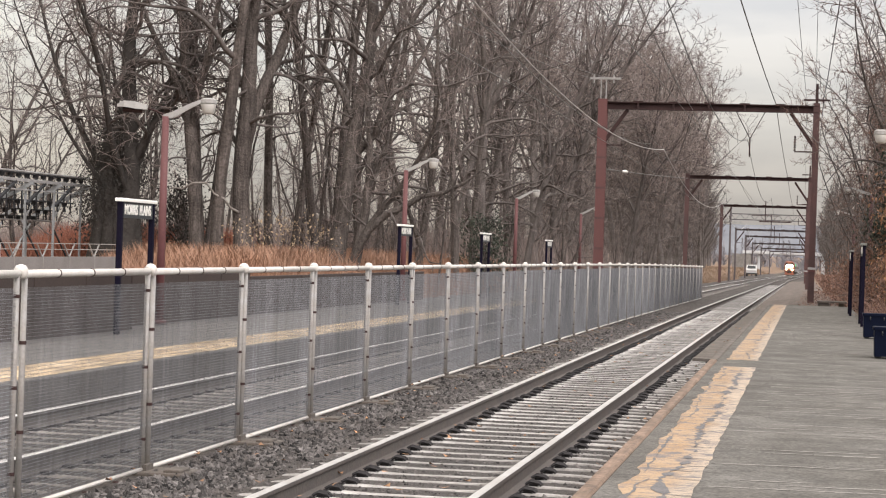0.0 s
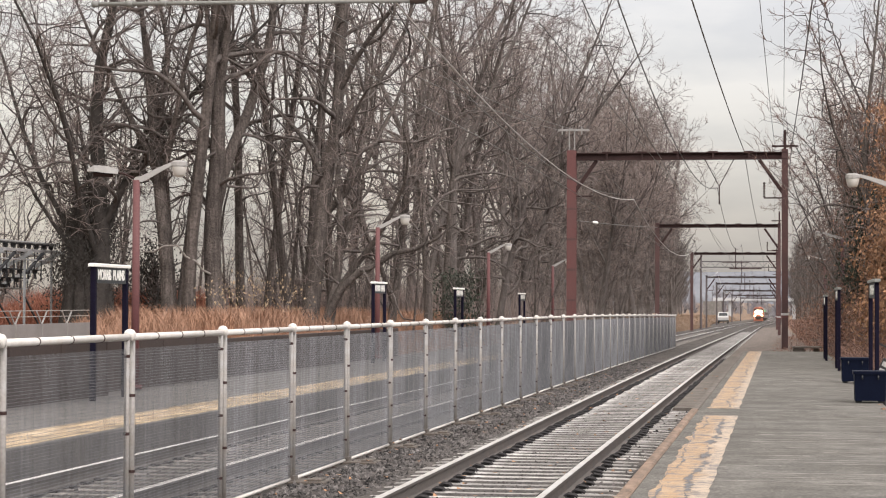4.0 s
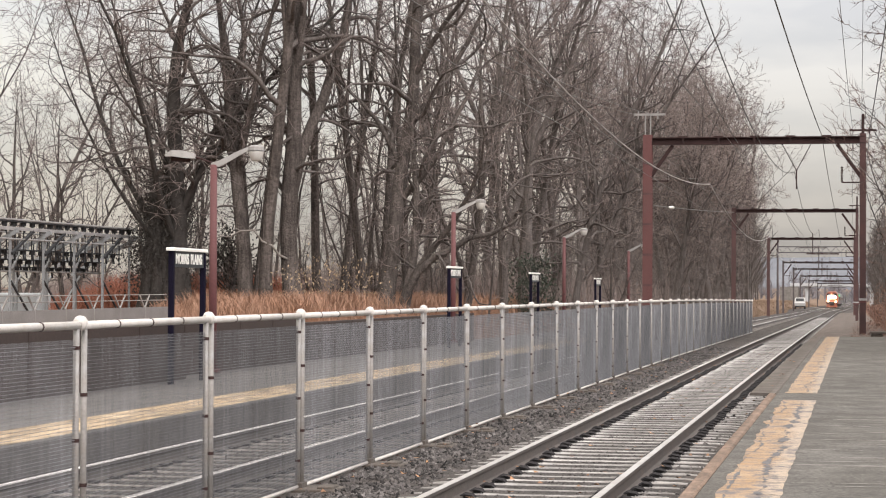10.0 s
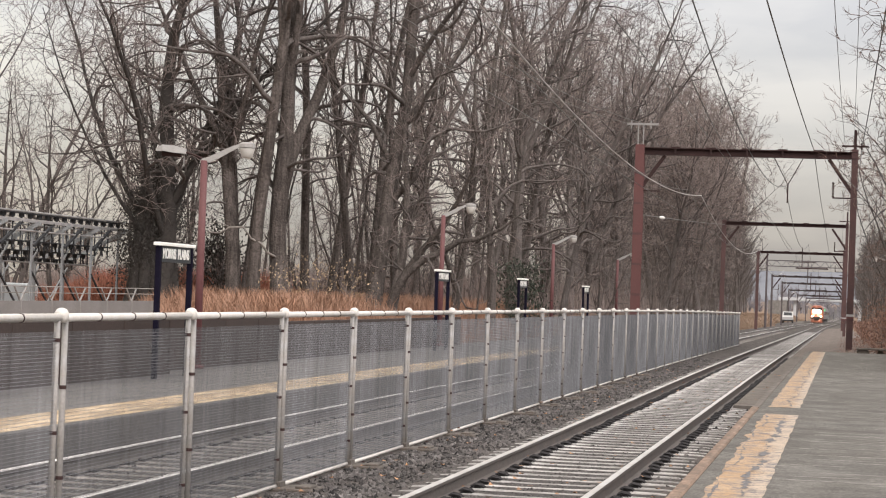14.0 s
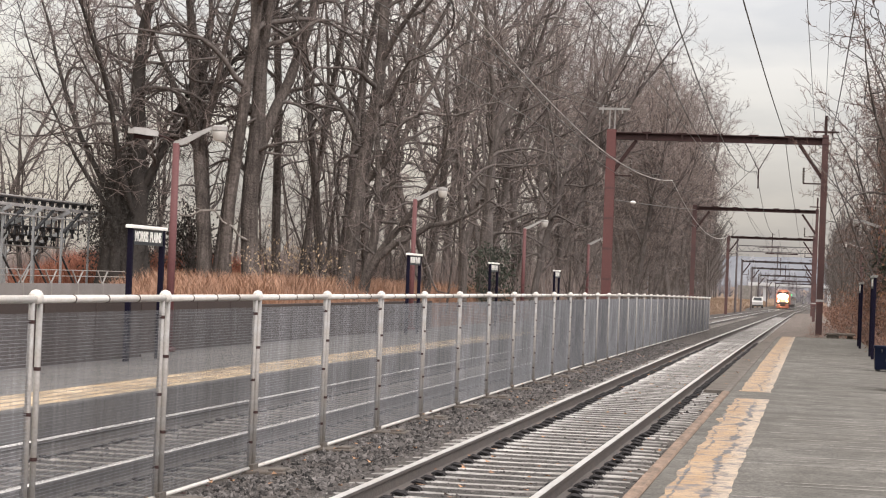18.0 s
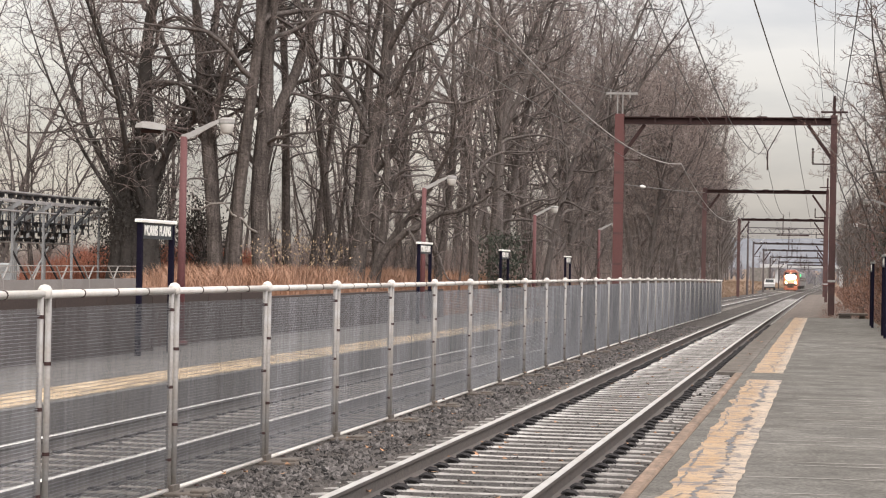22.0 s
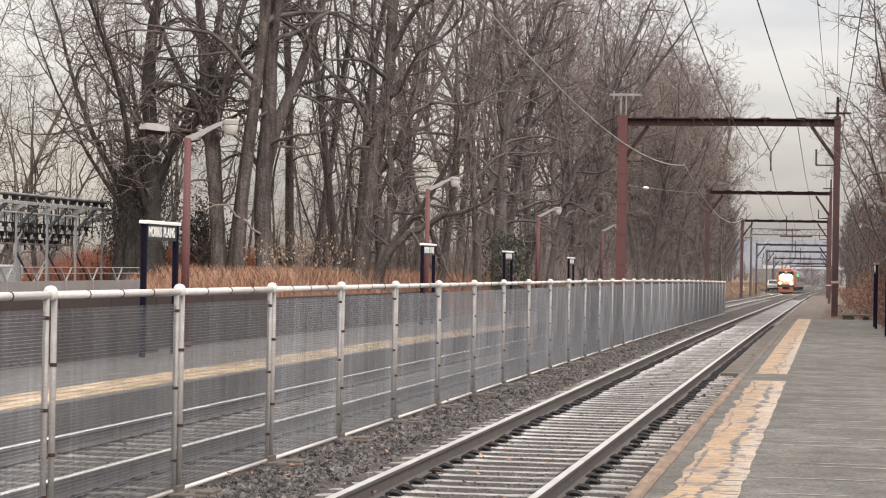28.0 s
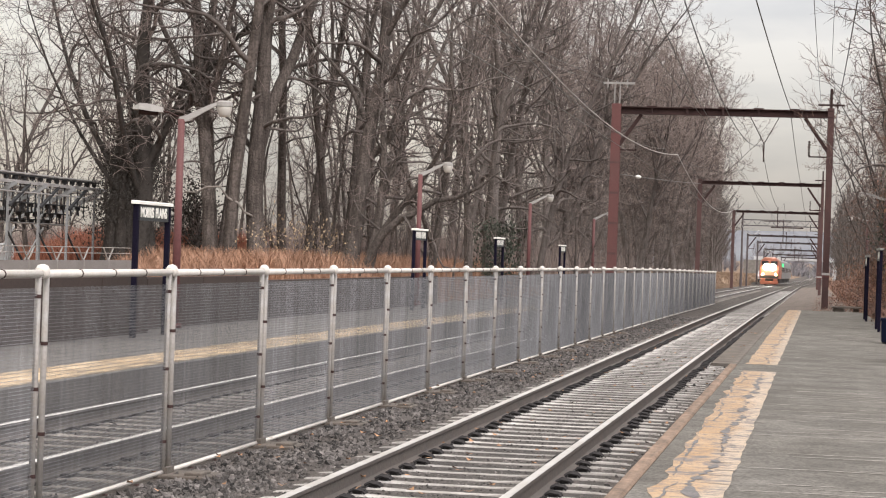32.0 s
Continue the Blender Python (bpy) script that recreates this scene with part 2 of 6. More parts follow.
navy_mat = material("navy_paint", (0.008, 0.007, 0.015), 0.7, var=0.2, scale=3, fine=30, bump=0.05)
binblue_mat = material("blue_bin_paint", (0.003, 0.005, 0.014), 0.6, var=0.2, scale=3, fine=30, bump=0.1)
white_mat = material("white_enamel", (0.72, 0.72, 0.69), 0.5, var=0.06, scale=4, fine=40, bump=0.05)
vanwhite_mat = material("greyed_white_paint", (0.33, 0.33, 0.325), 0.5, var=0.08, scale=2, fine=20, bump=0)
trailer_mat = material("pale_blue_white_paint", (0.44, 0.48, 0.49), 0.5, var=0.08, scale=1, fine=20, bump=0.05)
signface_mat = material("sign_face", (0.022, 0.028, 0.032), 0.5, var=0.1, scale=3, fine=30, bump=0.05)
lampgrey_mat = material("lamp_grey", (0.235, 0.23, 0.22), 0.6, 0.0, var=0.1, scale=4, fine=40, bump=0.05)
boxgrey_mat = material("box_grey", (0.17, 0.175, 0.165), 0.7, var=0.15, scale=3, fine=30, bump=0.05)
lens_mat = material("lamp_lens", (0.44, 0.43, 0.405), 0.3, var=0.06, bump=0)
wirecable_mat = material("overhead_wire", (0.10, 0.10, 0.095), 0.6, 0.5, var=0.1, bump=0)
palewire_mat = material("pale_wire", (0.38, 0.37, 0.35), 0.6, 0.3, var=0.1, bump=0)
insul_mat = material("brown_insulator", (0.05, 0.035, 0.03), 0.25, var=0.1, bump=0)
bark_mat = material("grey_bark", (0.121, 0.108, 0.101), 0.95, var=0.35, scale=1.3, fine=22, bump=0.8, dist=0.03, second=(0.072, 0.062, 0.057))
trunk_mat = material("furrowed_dark_bark", (0.102, 0.088, 0.080), 0.95, var=0.4, scale=1.1, fine=16, bump=1.0, dist=0.05, second=(0.052, 0.045, 0.041))
palewood_mat = material("bare_dead_wood", (0.235, 0.215, 0.195), 0.9, var=0.3, scale=2, fine=25, bump=0.3, second=(0.13, 0.115, 0.10))
twig_mat = material("twig_bark", (0.174, 0.146, 0.136), 0.95, var=0.25, scale=0.6, fine=10, bump=0, second=(0.200, 0.163, 0.150))
redtwig_mat = material("red_brown_twigs", (0.150, 0.098, 0.080), 0.95, var=0.3, scale=0.6, fine=10, bump=0, second=(0.120, 0.082, 0.069))
ivybark_mat = material("ivy_bark", (0.056, 0.050, 0.046), 0.95, var=0.25, scale=2, fine=9, bump=0.5, dist=0.04, second=(0.042, 0.039, 0.036))
ivy_mat = material("dark_ivy", (0.047, 0.043, 0.039), 0.9, var=0.2, scale=3, fine=20, bump=0, island=0.15)
drygrass_mat = material("dry_grass", (0.255, 0.158, 0.110), 0.9, var=0.2, scale=0.4, fine=8, bump=0, second=(0.25, 0.135, 0.082), island=0.2)
palegrass_mat = material("pale_dry_grass", (0.235, 0.170, 0.118), 0.9, var=0.2, scale=0.4, fine=8, bump=0, second=(0.19, 0.13, 0.09), island=0.2)
redbrush_mat = material("red_twigs", (0.215, 0.074, 0.050), 0.9, var=0.3, scale=0.6, fine=8, bump=0, second=(0.20, 0.085, 0.045), island=0.3)
leaf_mat = material("brown_leaf", (0.30, 0.168, 0.085), 0.85, var=0.25, scale=0.5, fine=10, bump=0, second=(0.165, 0.092, 0.056), island=0.5)
shrubleaf_mat = material("withered_leaf", (0.200, 0.110, 0.074), 0.9, var=0.3, scale=0.7, fine=10, bump=0, second=(0.140, 0.082, 0.060), island=0.45)
yellowleaf_mat = material("yellow_leaf", (0.285, 0.215, 0.135), 0.85, var=0.2, scale=0.7, fine=10, bump=0, island=0.35)
green_mat = material("evergreen", (0.024, 0.030, 0.020), 0.85, var=0.3, scale=0.7, fine=10, bump=0, island=0.4)
dead_brush_mat = material("dead_brush", (0.185, 0.104, 0.078), 0.95, var=0.3, scale=0.5, fine=8, bump=0, second=(0.125, 0.078, 0.062), island=0.4)
greysteel_mat = material("dull_grey_steel", (0.034, 0.036, 0.039), 0.8, var=0.2, scale=2, fine=20, bump=0.1)
bank_mat = material("grassy_bank", (0.215, 0.135, 0.088), 0.95, var=0.35, scale=0.5, fine=16, bump=0.7, dist=0.05, second=(0.15, 0.09, 0.058))
litter_mat = material("leaf_litter", (0.105, 0.072, 0.048), 0.95, var=0.4, scale=0.35, fine=14, bump=0.7, dist=0.05, second=(0.16, 0.10, 0.06))
streaks(bark_mat, (5.0, 5.0, 0.6), 1.6, 0.65, 1.35)
streaks(trunk_mat, (7.0, 7.0, 0.5), 1.8, 0.55, 1.5)
streaks(litter_mat, (1.2, 0.45, 1.0), 1.4, 0.5, 1.5)
streaks(bank_mat, (1.2, 0.45, 1.0), 1.4, 0.65, 1.35)
# the hills' blue-grey is aerial haze, laid into the base colour
hill_mat = material("hazed_hill", (0.108, 0.117, 0.138), 1.0, var=0.15, scale=0.02, fine=0.1, bump=0, second=(0.15, 0.16, 0.18))
# woods behind the bridge, tinted grey-purple to imitate haze
farwood_mat = material("hazed_wood", (0.155, 0.150, 0.165), 1.0, var=0.2, scale=0.05, fine=0.6, bump=0, second=(0.185, 0.18, 0.195))
# bridge concrete, paled and cooled in colour as haze would do
haze_building_mat = material("distant_concrete", (0.42, 0.43, 0.44), 0.9, var=0.1, scale=0.2, fine=2, bump=0)
orange_mat = material("orange_red_cab", (0.235, 0.080, 0.048), 0.45, var=0.08, scale=1, fine=20, bump=0)
coach_mat = material("stainless_coach", (0.20, 0.205, 0.21), 0.5, 0.3, var=0.08, scale=1, fine=20, bump=0)
blackgloss_mat = material("dark_glass", (0.015, 0.017, 0.02), 0.12, var=0.05, bump=0)
black_mat = material("black_underframe", (0.02, 0.02, 0.02), 0.8, var=0.2, bump=0)
headlight_mat = glow("headlight_lens", (1.0, 0.86, 0.62), 500.0)
ditch_mat = glow("ditch_light_lens", (1.0, 0.58, 0.22), 160.0)
green_light_mat = glow("green_signal", (0.02, 0.62, 0.16), 1.6)


def yellow_paint():
    """Thick yellow platform paint, flaked off in patches and parted by wandering dark seams."""
    m = material("worn_yellow_paint", (0.262, 0.168, 0.086), 0.85, var=0.22, scale=2.2, fine=40, bump=0.35, second=(0.32, 0.235, 0.15))
    n, l = m.node_tree.nodes, m.node_tree.links
    p = n["Principled BSDF"]
    base = p.inputs["Base Color"].links[0].from_socket
    tc = [q for q in n if q.bl_idname == "ShaderNodeTexCoord"][0]
    masks = []
    for stretch, scale, rough, stops in (((1.6, 1.5, 1.0), 1.9, 0.66, ((0.555, 0.0), (0.60, 0.9))), ((0.9, 5.0, 1.0), 1.5, 0.62, ((0.478, 0.0), (0.490, 0.85), (0.506, 0.85), (0.518, 0.0))),
                                         ((3.0, 13.0, 1.0), 1.8, 0.6, ((0.555, 0.0), (0.61, 0.8)))):
        mp, nz, cut = n.new("ShaderNodeMapping"), n.new("ShaderNodeTexNoise"), n.new("ShaderNodeValToRGB")
        mp.inputs["Scale"].default_value = stretch
        nz.inputs["Scale"].default_value, nz.inputs["Detail"].default_value, nz.inputs["Roughness"].default_value = scale, 6.0, rough
        l.new(tc.outputs["Object"], mp.inputs["Vector"])
        l.new(mp.outputs["Vector"], nz.inputs["Vector"])
        e = cut.color_ramp.elements
        while len(e) < len(stops):
            e.new(0.5)
        for q, (pos, val) in zip(e, stops):
            q.position, q.color = pos, (val, val, val, 1)
        l.new(nz.outputs["Fac"], cut.inputs["Fac"])
        masks.append(cut.outputs["Color"])
    top = masks[0]
    for other in masks[1:]:
        mx = n.new("ShaderNodeMath")
        mx.operation = "MAXIMUM"
        l.new(top, mx.inputs[0])
        l.new(other, mx.inputs[1])
        top = mx.outputs[0]
    mix = n.new("ShaderNodeMix")
    mix.data_type = "RGBA"
    l.new(top, mix.inputs["Factor"])
    l.new(base, mix.inputs["A"])
    mix.inputs["B"].default_value = (0.105, 0.10, 0.105, 1)
    # the band beyond the seam is bleached to a pale cream
    sep, wob, add, pale = n.new("ShaderNodeSeparateXYZ"), n.new("ShaderNodeTexNoise"), n.new("ShaderNodeMath"), n.new("ShaderNodeMix")
    wob.inputs["Scale"].default_value, wob.inputs["Detail"].default_value = 1.4, 5.0
    l.new(tc.outputs["Object"], sep.inputs["Vector"])
    l.new(tc.outputs["Object"], wob.inputs["Vector"])
    add.operation = "MULTIPLY_ADD"
    add.inputs[1].default_value = 0.55
    l.new(wob.outputs["Fac"], add.inputs[0])
    l.new(sep.outputs["X"], add.inputs[2])
    fit_in = n.new("ShaderNodeMapRange")
    fit_in.inputs["From Min"].default_value, fit_in.inputs["From Max"].default_value = 2.43, 2.60
    l.new(add.outputs[0], fit_in.inputs["Value"])
    pale.data_type = "RGBA"
    l.new(fit_in.outputs["Result"], pale.inputs["Factor"])
    l.new(base, pale.inputs["A"])
    pale.inputs["B"].default_value = (0.33, 0.27, 0.205, 1)
    base = pale.outputs["Result"]
    l.new(base, mix.inputs["A"])
    l.new(mix.outputs["Result"], p.inputs["Base Color"])
    return m


yellow_mat = yellow_paint()
paleyellow_mat = streaks(material("faded_yellow_paint", (0.36, 0.265, 0.16), 0.85, var=0.25, scale=1.6, fine=30, bump=0.3, second=(0.45, 0.36, 0.245)), (2.2, 0.7, 1.0), 1.7, 0.35, 1.45)
for q in (navy_mat, binblue_mat, greysteel_mat, darksteel_mat, bark_mat, trunk_mat, twig_mat, ivy_mat, ivybark_mat, redtwig_mat, asphalt_mat):
    dull(q, 0.15)
dull(navy_mat, 0.04)
dull(binblue_mat, 0.06)


# ---- building helpers ----
def bend(y):
    """How far the line has swung aside and dropped at y."""
    s = 12 * math.log1p(math.exp(min((y - 62) / 12, 60)))
    back = 12 * math.log1p(math.exp(min((y - 308) / 12, 60)))
    return -0.0027 * s + 0.0078 * back, -0.005 * s


def on_line(x, y, z):
    dx, dz = bend(y)
    return (x + dx, y, z + dz)


def mesh_of(name, verts, faces, mat, smooth=False):
    me = bpy.data.meshes.new(name)
    me.from_pydata([tuple(v) for v in verts], [], faces)
    for m in mat if isinstance(mat, (list, tuple)) else (mat,):
        me.materials.append(m)
    if smooth:
        me.polygons.foreach_set("use_smooth", [True] * len(me.polygons))
    me.update()
    return me


class Shape:
    """Vertices and faces gathered from boxes, tubes, discs and loose quads."""

    def __init__(self):
        self.v, self.f, self.mi = [], [], []

    def add(self, verts, faces, mi=0):
        k = len(self.v)
        self.v += [tuple(p) for p in verts]
        self.f += [tuple(i + k for i in f) for f in faces]
        self.mi += [mi] * len(faces)
        return self

    def box(self, x0, x1, y0, y1, z0, z1, bevel=0.0, mi=0):
        """A box; with bevel its vertical and top edges are chamfered."""
        if not bevel:
            v = [(x, y, z) for z in (z0, z1) for x, y in ((x0, y0), (x1, y0), (x1, y1), (x0, y1))]
            return self.add(v, [(3, 2, 1, 0), (4, 5, 6, 7), (0, 1, 5, 4), (1, 2, 6, 5), (2, 3, 7, 6), (3, 0, 4, 7)], mi)
        b = bevel

        def ring(e, z):
            return [(x0 + b + e, y0 + e, z), (x1 - b - e, y0 + e, z), (x1 - e, y0 + b + e, z), (x1 - e, y1 - b - e, z),
                    (x1 - b - e, y1 - e, z), (x0 + b + e, y1 - e, z), (x0 + e, y1 - b - e, z), (x0 + e, y0 + b + e, z)]

        v = ring(0, z0) + ring(0, z1 - b) + ring(b * 0.7, z1)
        f = [tuple(reversed(range(8))), tuple(range(16, 24))]
        for r in (0, 8):
            f += [(r + i, r + (i + 1) % 8, r + 8 + (i + 1) % 8, r + 8 + i) for i in range(8)]
        return self.add(v, f, mi)

    def tube(self, pts, radii, n=8, mi=0, closed=True):
        pts = [Vector(p) for p in pts]
        if not isinstance(radii, (list, tuple)):
            radii = [radii] * len(pts)
        v, up = [], None
        for i, p in enumerate(pts):
            d = (pts[min(i + 1, len(pts) - 1)] - pts[max(i - 1, 0)]).normalized()
            if up is None or abs(up.dot(d)) > 0.95:
                up = Vector((0, 0, 1)) if abs(d.z) < 0.9 else Vector((1, 0, 0))
            s = d.cross(up).normalized()
            up = s.cross(d)
            for k in range(n):
                a = 2 * math.pi * k / n
                v.append(p + (s * math.cos(a) + up * math.sin(a)) * radii[i])
        f = [(r * n + k, r * n + (k + 1) % n, (r + 1) * n + (k + 1) % n, (r + 1) * n + k) for r in range(len(pts) - 1) for k in range(n)]
        if closed:
            f += [tuple(reversed(range(n))), tuple(range((len(pts) - 1) * n, len(pts) * n))]
        return self.add(v, f, mi)

    def beam(self, p, q, w, h, mi=0):
        """A straight bar of rectangular section from p to q."""
        p, q = Vector(p), Vector(q)
        d = (q - p).normalized()
        up = Vector((0, 0, 1)) if abs(d.z) < 0.95 else Vector((0, 1, 0))
        s = d.cross(up).normalized()
        up = s.cross(d)
        v = [e + s * a * w / 2 + up * b * h / 2 for e in (p, q) for a, b in ((-1, -1), (1, -1), (1, 1), (-1, 1))]
        return self.add(v, [(3, 2, 1, 0), (4, 5, 6, 7), (0, 1, 5, 4), (1, 2, 6, 5), (2, 3, 7, 6), (3, 0, 4, 7)], mi)

    def ibeam(self, p, q, w, h, t=0.03, side=None):
        """An I-section from p to q; the flanges lie across side."""
        p, q = Vector(p), Vector(q)
        d = (q - p).normalized()
        up = Vector(side) if side else Vector((0, 0, 1))
        s = d.cross(up).normalized()
        a, b, e, g = w / 2, h / 2, t / 2, h / 2 - t
        prof = [(-a, -b), (a, -b), (a, -g), (e, -g), (e, g), (a, g), (a, b), (-a, b), (-a, g), (-e, g), (-e, -g), (-a, -g)]
        v = [o + s * x + up * z for o in (p, q) for x, z in prof]
        return self.add(v, [(0, 1, 2, 3, 10, 11), (3, 4, 9, 10), (4, 5, 6, 7, 8, 9), (23, 22, 15, 14, 13, 12), (22, 21, 16, 15), (21, 20, 19, 18, 17, 16)]
                        + [(k, (k + 1) % 12, 12 + (k + 1) % 12, 12 + k) for k in range(12)])

    def bar(self, sections, side):
        """A bar drawn through sections (point, half width, z below, z above), closed at both ends."""
        v = []
        for c, w, z0, z1 in sections:
            v += [c - side * w + Vector((0, 0, z0)), c + side * w + Vector((0, 0, z0)), c + side * w * 0.8 + Vector((0, 0, z1)), c - side * w * 0.8 + Vector((0, 0, z1))]
        n = len(sections)
        f = [(3, 2, 1, 0), tuple(4 * (n - 1) + k for k in range(4))]
        f += [(4 * r + k, 4 * r + (k + 1) % 4, 4 * r + 4 + (k + 1) % 4, 4 * r + 4 + k) for r in range(n - 1) for k in range(4)]
        return self.add(v, f)

    def sweep(self, profile, path, mi=0, mi_of=None):
        """A profile of (x, z) carried along (x, y, z) stations."""
        n, v = len(profile), []
        for x, y, z in path:
            v += [(x + px, y, z + pz) for px, pz in profile]
        f, k0 = [], len(self.f)
        mis = []
        for r in range(len(path) - 1):
            for k in range(n):
                f.append((r * n + k, r * n + (k + 1) % n, (r + 1) * n + (k + 1) % n, (r + 1) * n + k))
                mis.append(mi_of[k] if mi_of else mi)
        f += [tuple(reversed(range(n))), tuple(range((len(path) - 1) * n, len(path) * n))]
        self.add(v, f, mi)
        self.mi[k0:] = mis + [mi, mi]
        return self

    def mesh(self, name, mat, smooth=False):
        me = mesh_of(name, self.v, self.f, mat, smooth)
        if any(self.mi):
            me.polygons.foreach_set("material_index", self.mi)
        return me


def thing(name, label, category, at=(0, 0, 0), group="", rz=0.0):
    ob = new(name)
    ob.empty_display_size = 0.2
    ob.matrix_basis = pose(*at, rz=rz)
    return tagged(ob, label, category, group)


def part(name, shape, mat, parent, label="", smooth=False):
    """One mesh object under a thing or a part, in its space."""
    me = shape.mesh(name, mat, smooth) if isinstance(shape, Shape) else shape
    ob = new(name, me)
    ob.parent = parent
    if label:
        ob["label"] = label
    return ob


def setting(name, shape, mat, label, category, smooth=False):
    me = shape.mesh(name, mat, smooth) if isinstance(shape, Shape) else shape
    return tagged(new(name, me), label, category, kind="structure")


# ---- ground ----
def ground_z(x, y):
    dz = bend(y)[1]
    z = -0.20
    if abs(x) < 1.25 or abs(x + 3.96) < 1.25:
        z = -0.187
    if x < -9.6:
        k = min(1, (-9.6 - x) / 2.2)
        g = min(1, max(0, (y - 46 + 2.2 * min(0, x + 14)) / 12))
        g = max(g * g * (3 - 2 * g), 0.28)
        z += g * (1.25 * k * k * (3 - 2 * k) + 0.012 * min(20, max(0, -16 - x)))
    if x > 4.6:
        k = min(1, (x - 4.6) / 7.0)
        z += 0.03 + 1.1 * k * k * (3 - 2 * k)
    if -9.6 < x < -5.4 and y > 96:
        z += 0.05
    if 2.2 < x < 4.6 and y > 79:
        z += 0.25 * min(1, (x - 2.2) / 1.2) * min(1, (y - 79) / 3)
    if x < -6.0 and y > 320:
        k, g = min(1, (-6.0 - x) / 2.2), min(1, (y - 320) / 50)
        z += 0.40 * k * k * (3 - 2 * k) * g * g * (3 - 2 * g)
    far = max(0.0, y - 1100)
    return z + dz + (0.0036 * far) + 0.10 * noise.noise((x * 0.11, y * 0.07, 0)) * (1 if x < -11 or x > 5.5 else 0.02)


def build_ground():
    xs = [-900, -500, -300, -180, -120, -90, -70, -55, -45, -38, -32, -28, -25, -22, -20, -18, -17, -16, -15, -14, -13, -12, -11, -10.3, -9.6,
          -8.5, -7.5, -6.5, -5.6, -4.9, -4.2, -3.4, -2.8, -2.46, -2.1, -1.7, -1.2, -0.6, 0, 0.6, 1.2, 1.6, 2.5, 3.5, 4.6, 5.2, 6, 7, 8, 9, 10, 12, 15, 20, 28, 40, 60, 100, 180, 300, 500, 900]
    ys = [-900, -400, -150, -60, -30, -15] + [-8 + 2.0 * i for i in range(60)] + [115 + 6 * i for i in range(40)] + [360, 380, 410, 450, 500, 560, 640, 730, 850, 1000, 1200, 1500, 2000, 2600, 3400]
    v = [(x + (bend(y)[0] if -10 < x < 5 else 0), y, ground_z(x, y)) for y in ys for x in xs]
    nx = len(xs)
    sh = Shape()
    fs, mi = [], []
    for j in range(len(ys) - 1):
        for i in range(nx - 1):
            fs.append((j * nx + i, j * nx + i + 1, (j + 1) * nx + i + 1, (j + 1) * nx + i))
            mid = (xs[i] + xs[i + 1]) / 2
            midy = (ys[j] + ys[j + 1]) / 2
            mi.append(3 if (abs(mid) < 1.25 or abs(mid + 3.96) < 1.25) and midy < 240 else 2 if -24 < mid < -9.6 and 46 < midy < 104 else 1 if mid < -9.5 or mid > 4.6 or mid > 3.2 and midy > 79 else 0)
    sh.add(v, fs)
    sh.mi = mi
    setting("ground", sh, [ballast_mat, litter_mat, bank_mat, crib_mat], "grey ballast trackbed with brown leaf litter on banks either side", "ground")


build_ground()
LINE_Y = [-60, -30] + [-8 + 2 * i for i in range(70)] + [135 + 12 * i for i in range(30)] + [500 + 40 * i for i in range(20)]

RAIL = [(-0.075, -0.17), (0.075, -0.17), (0.075, -0.158), (0.018, -0.14), (0.011, -0.05), (0.036, -0.035), (0.036, -0.006), (0.030, 0.0),
        (-0.030, 0.0), (-0.036, -0.006), (-0.036, -0.035), (-0.011, -0.05), (-0.018, -0.14), (-0.075, -0.158)]


def build_track(name, xc, label, mats):
    t = tagged(new(name), label, "track", kind="structure")
    for side in (-0.7525, 0.7525):
        sh = Shape().sweep(RAIL, [on_line(xc + side, y, 0) for y in LINE_Y], mi_of=[0] * 6 + [1, 1, 1] + [0] * 5)
        part("rail", sh, mats, t, "steel rail with bright worn head and rusty sides")
    return t


track_1 = build_track("track_1", 0.0, "railway track with steel rails on weathered concrete ties in ballast", [rail_mat, head_mat])
track_2 = build_track("track_2", -3.96, "railway track beyond the mesh fence, on weathered concrete ties", [dullrail_mat, skyhead_mat])

# ---- platforms ----
def slab(x0, x1, ys, z0, z1, chamfer=0.015):
    prof = [(x0, z0), (x1, z0), (x1, z1 - chamfer), (x1 - chamfer, z1), (x0 + chamfer, z1), (x0, z1 - chamfer)]
    return Shape().sweep(prof, [on_line(0, y, 0) for y in ys])


PY = [-60, -30] + [-8 + 2 * i for i in range(46)]
setting("platform_near", slab(1.748, 4.75, PY, -0.25, 0.20), asphalt_mat, "low grey asphalt platform with worn pale joints", "platform")
setting("platform_far", slab(-9.6, -5.47, [4 + 2 * i for i in range(46)], -0.25, 0.20), paleasphalt_mat, "low asphalt platform behind the mesh fence", "platform")
setting("platform_kerb", slab(1.62, 1.744, [-60, -30] + [-8 + 2 * i for i in range(22)], -0.25, 0.205, 0.02), timber_mat, "brown timber kerb along the platform edge", "kerb")
setting("platform_kerb_far", slab(1.62, 1.744, [34.3 + 2 * i for i in range(25)], -0.25, 0.19, 0.02), ledge_mat, "worn concrete kerb along the platform edge", "kerb")
setting("platform_step", slab(0.98, 1.60, [41 + 2 * i for i in range(24)], -0.3, -0.12, 0.02), ledge_mat, "grey concrete ledge beside the rail", "ledge")

verge_mat = streaks(material("brown_gravel", (0.118, 0.098, 0.086), 0.95, var=0.4, scale=0.8, fine=18, bump=0.7, dist=0.03, second=(0.085, 0.068, 0.058)), (1.2, 0.4, 1.0), 1.4, 0.7, 1.3)
setting("trackside_verge", Shape().sweep([(1.0, -0.35), (4.4, -0.35), (4.4, 0.10), (3.4, 0.085), (2.3, -0.11), (1.0, -0.145)], [on_line(0, y, 0) for y in range(87, 320, 6)]), verge_mat, "brown gravel verge beside the track past the platform", "verge")


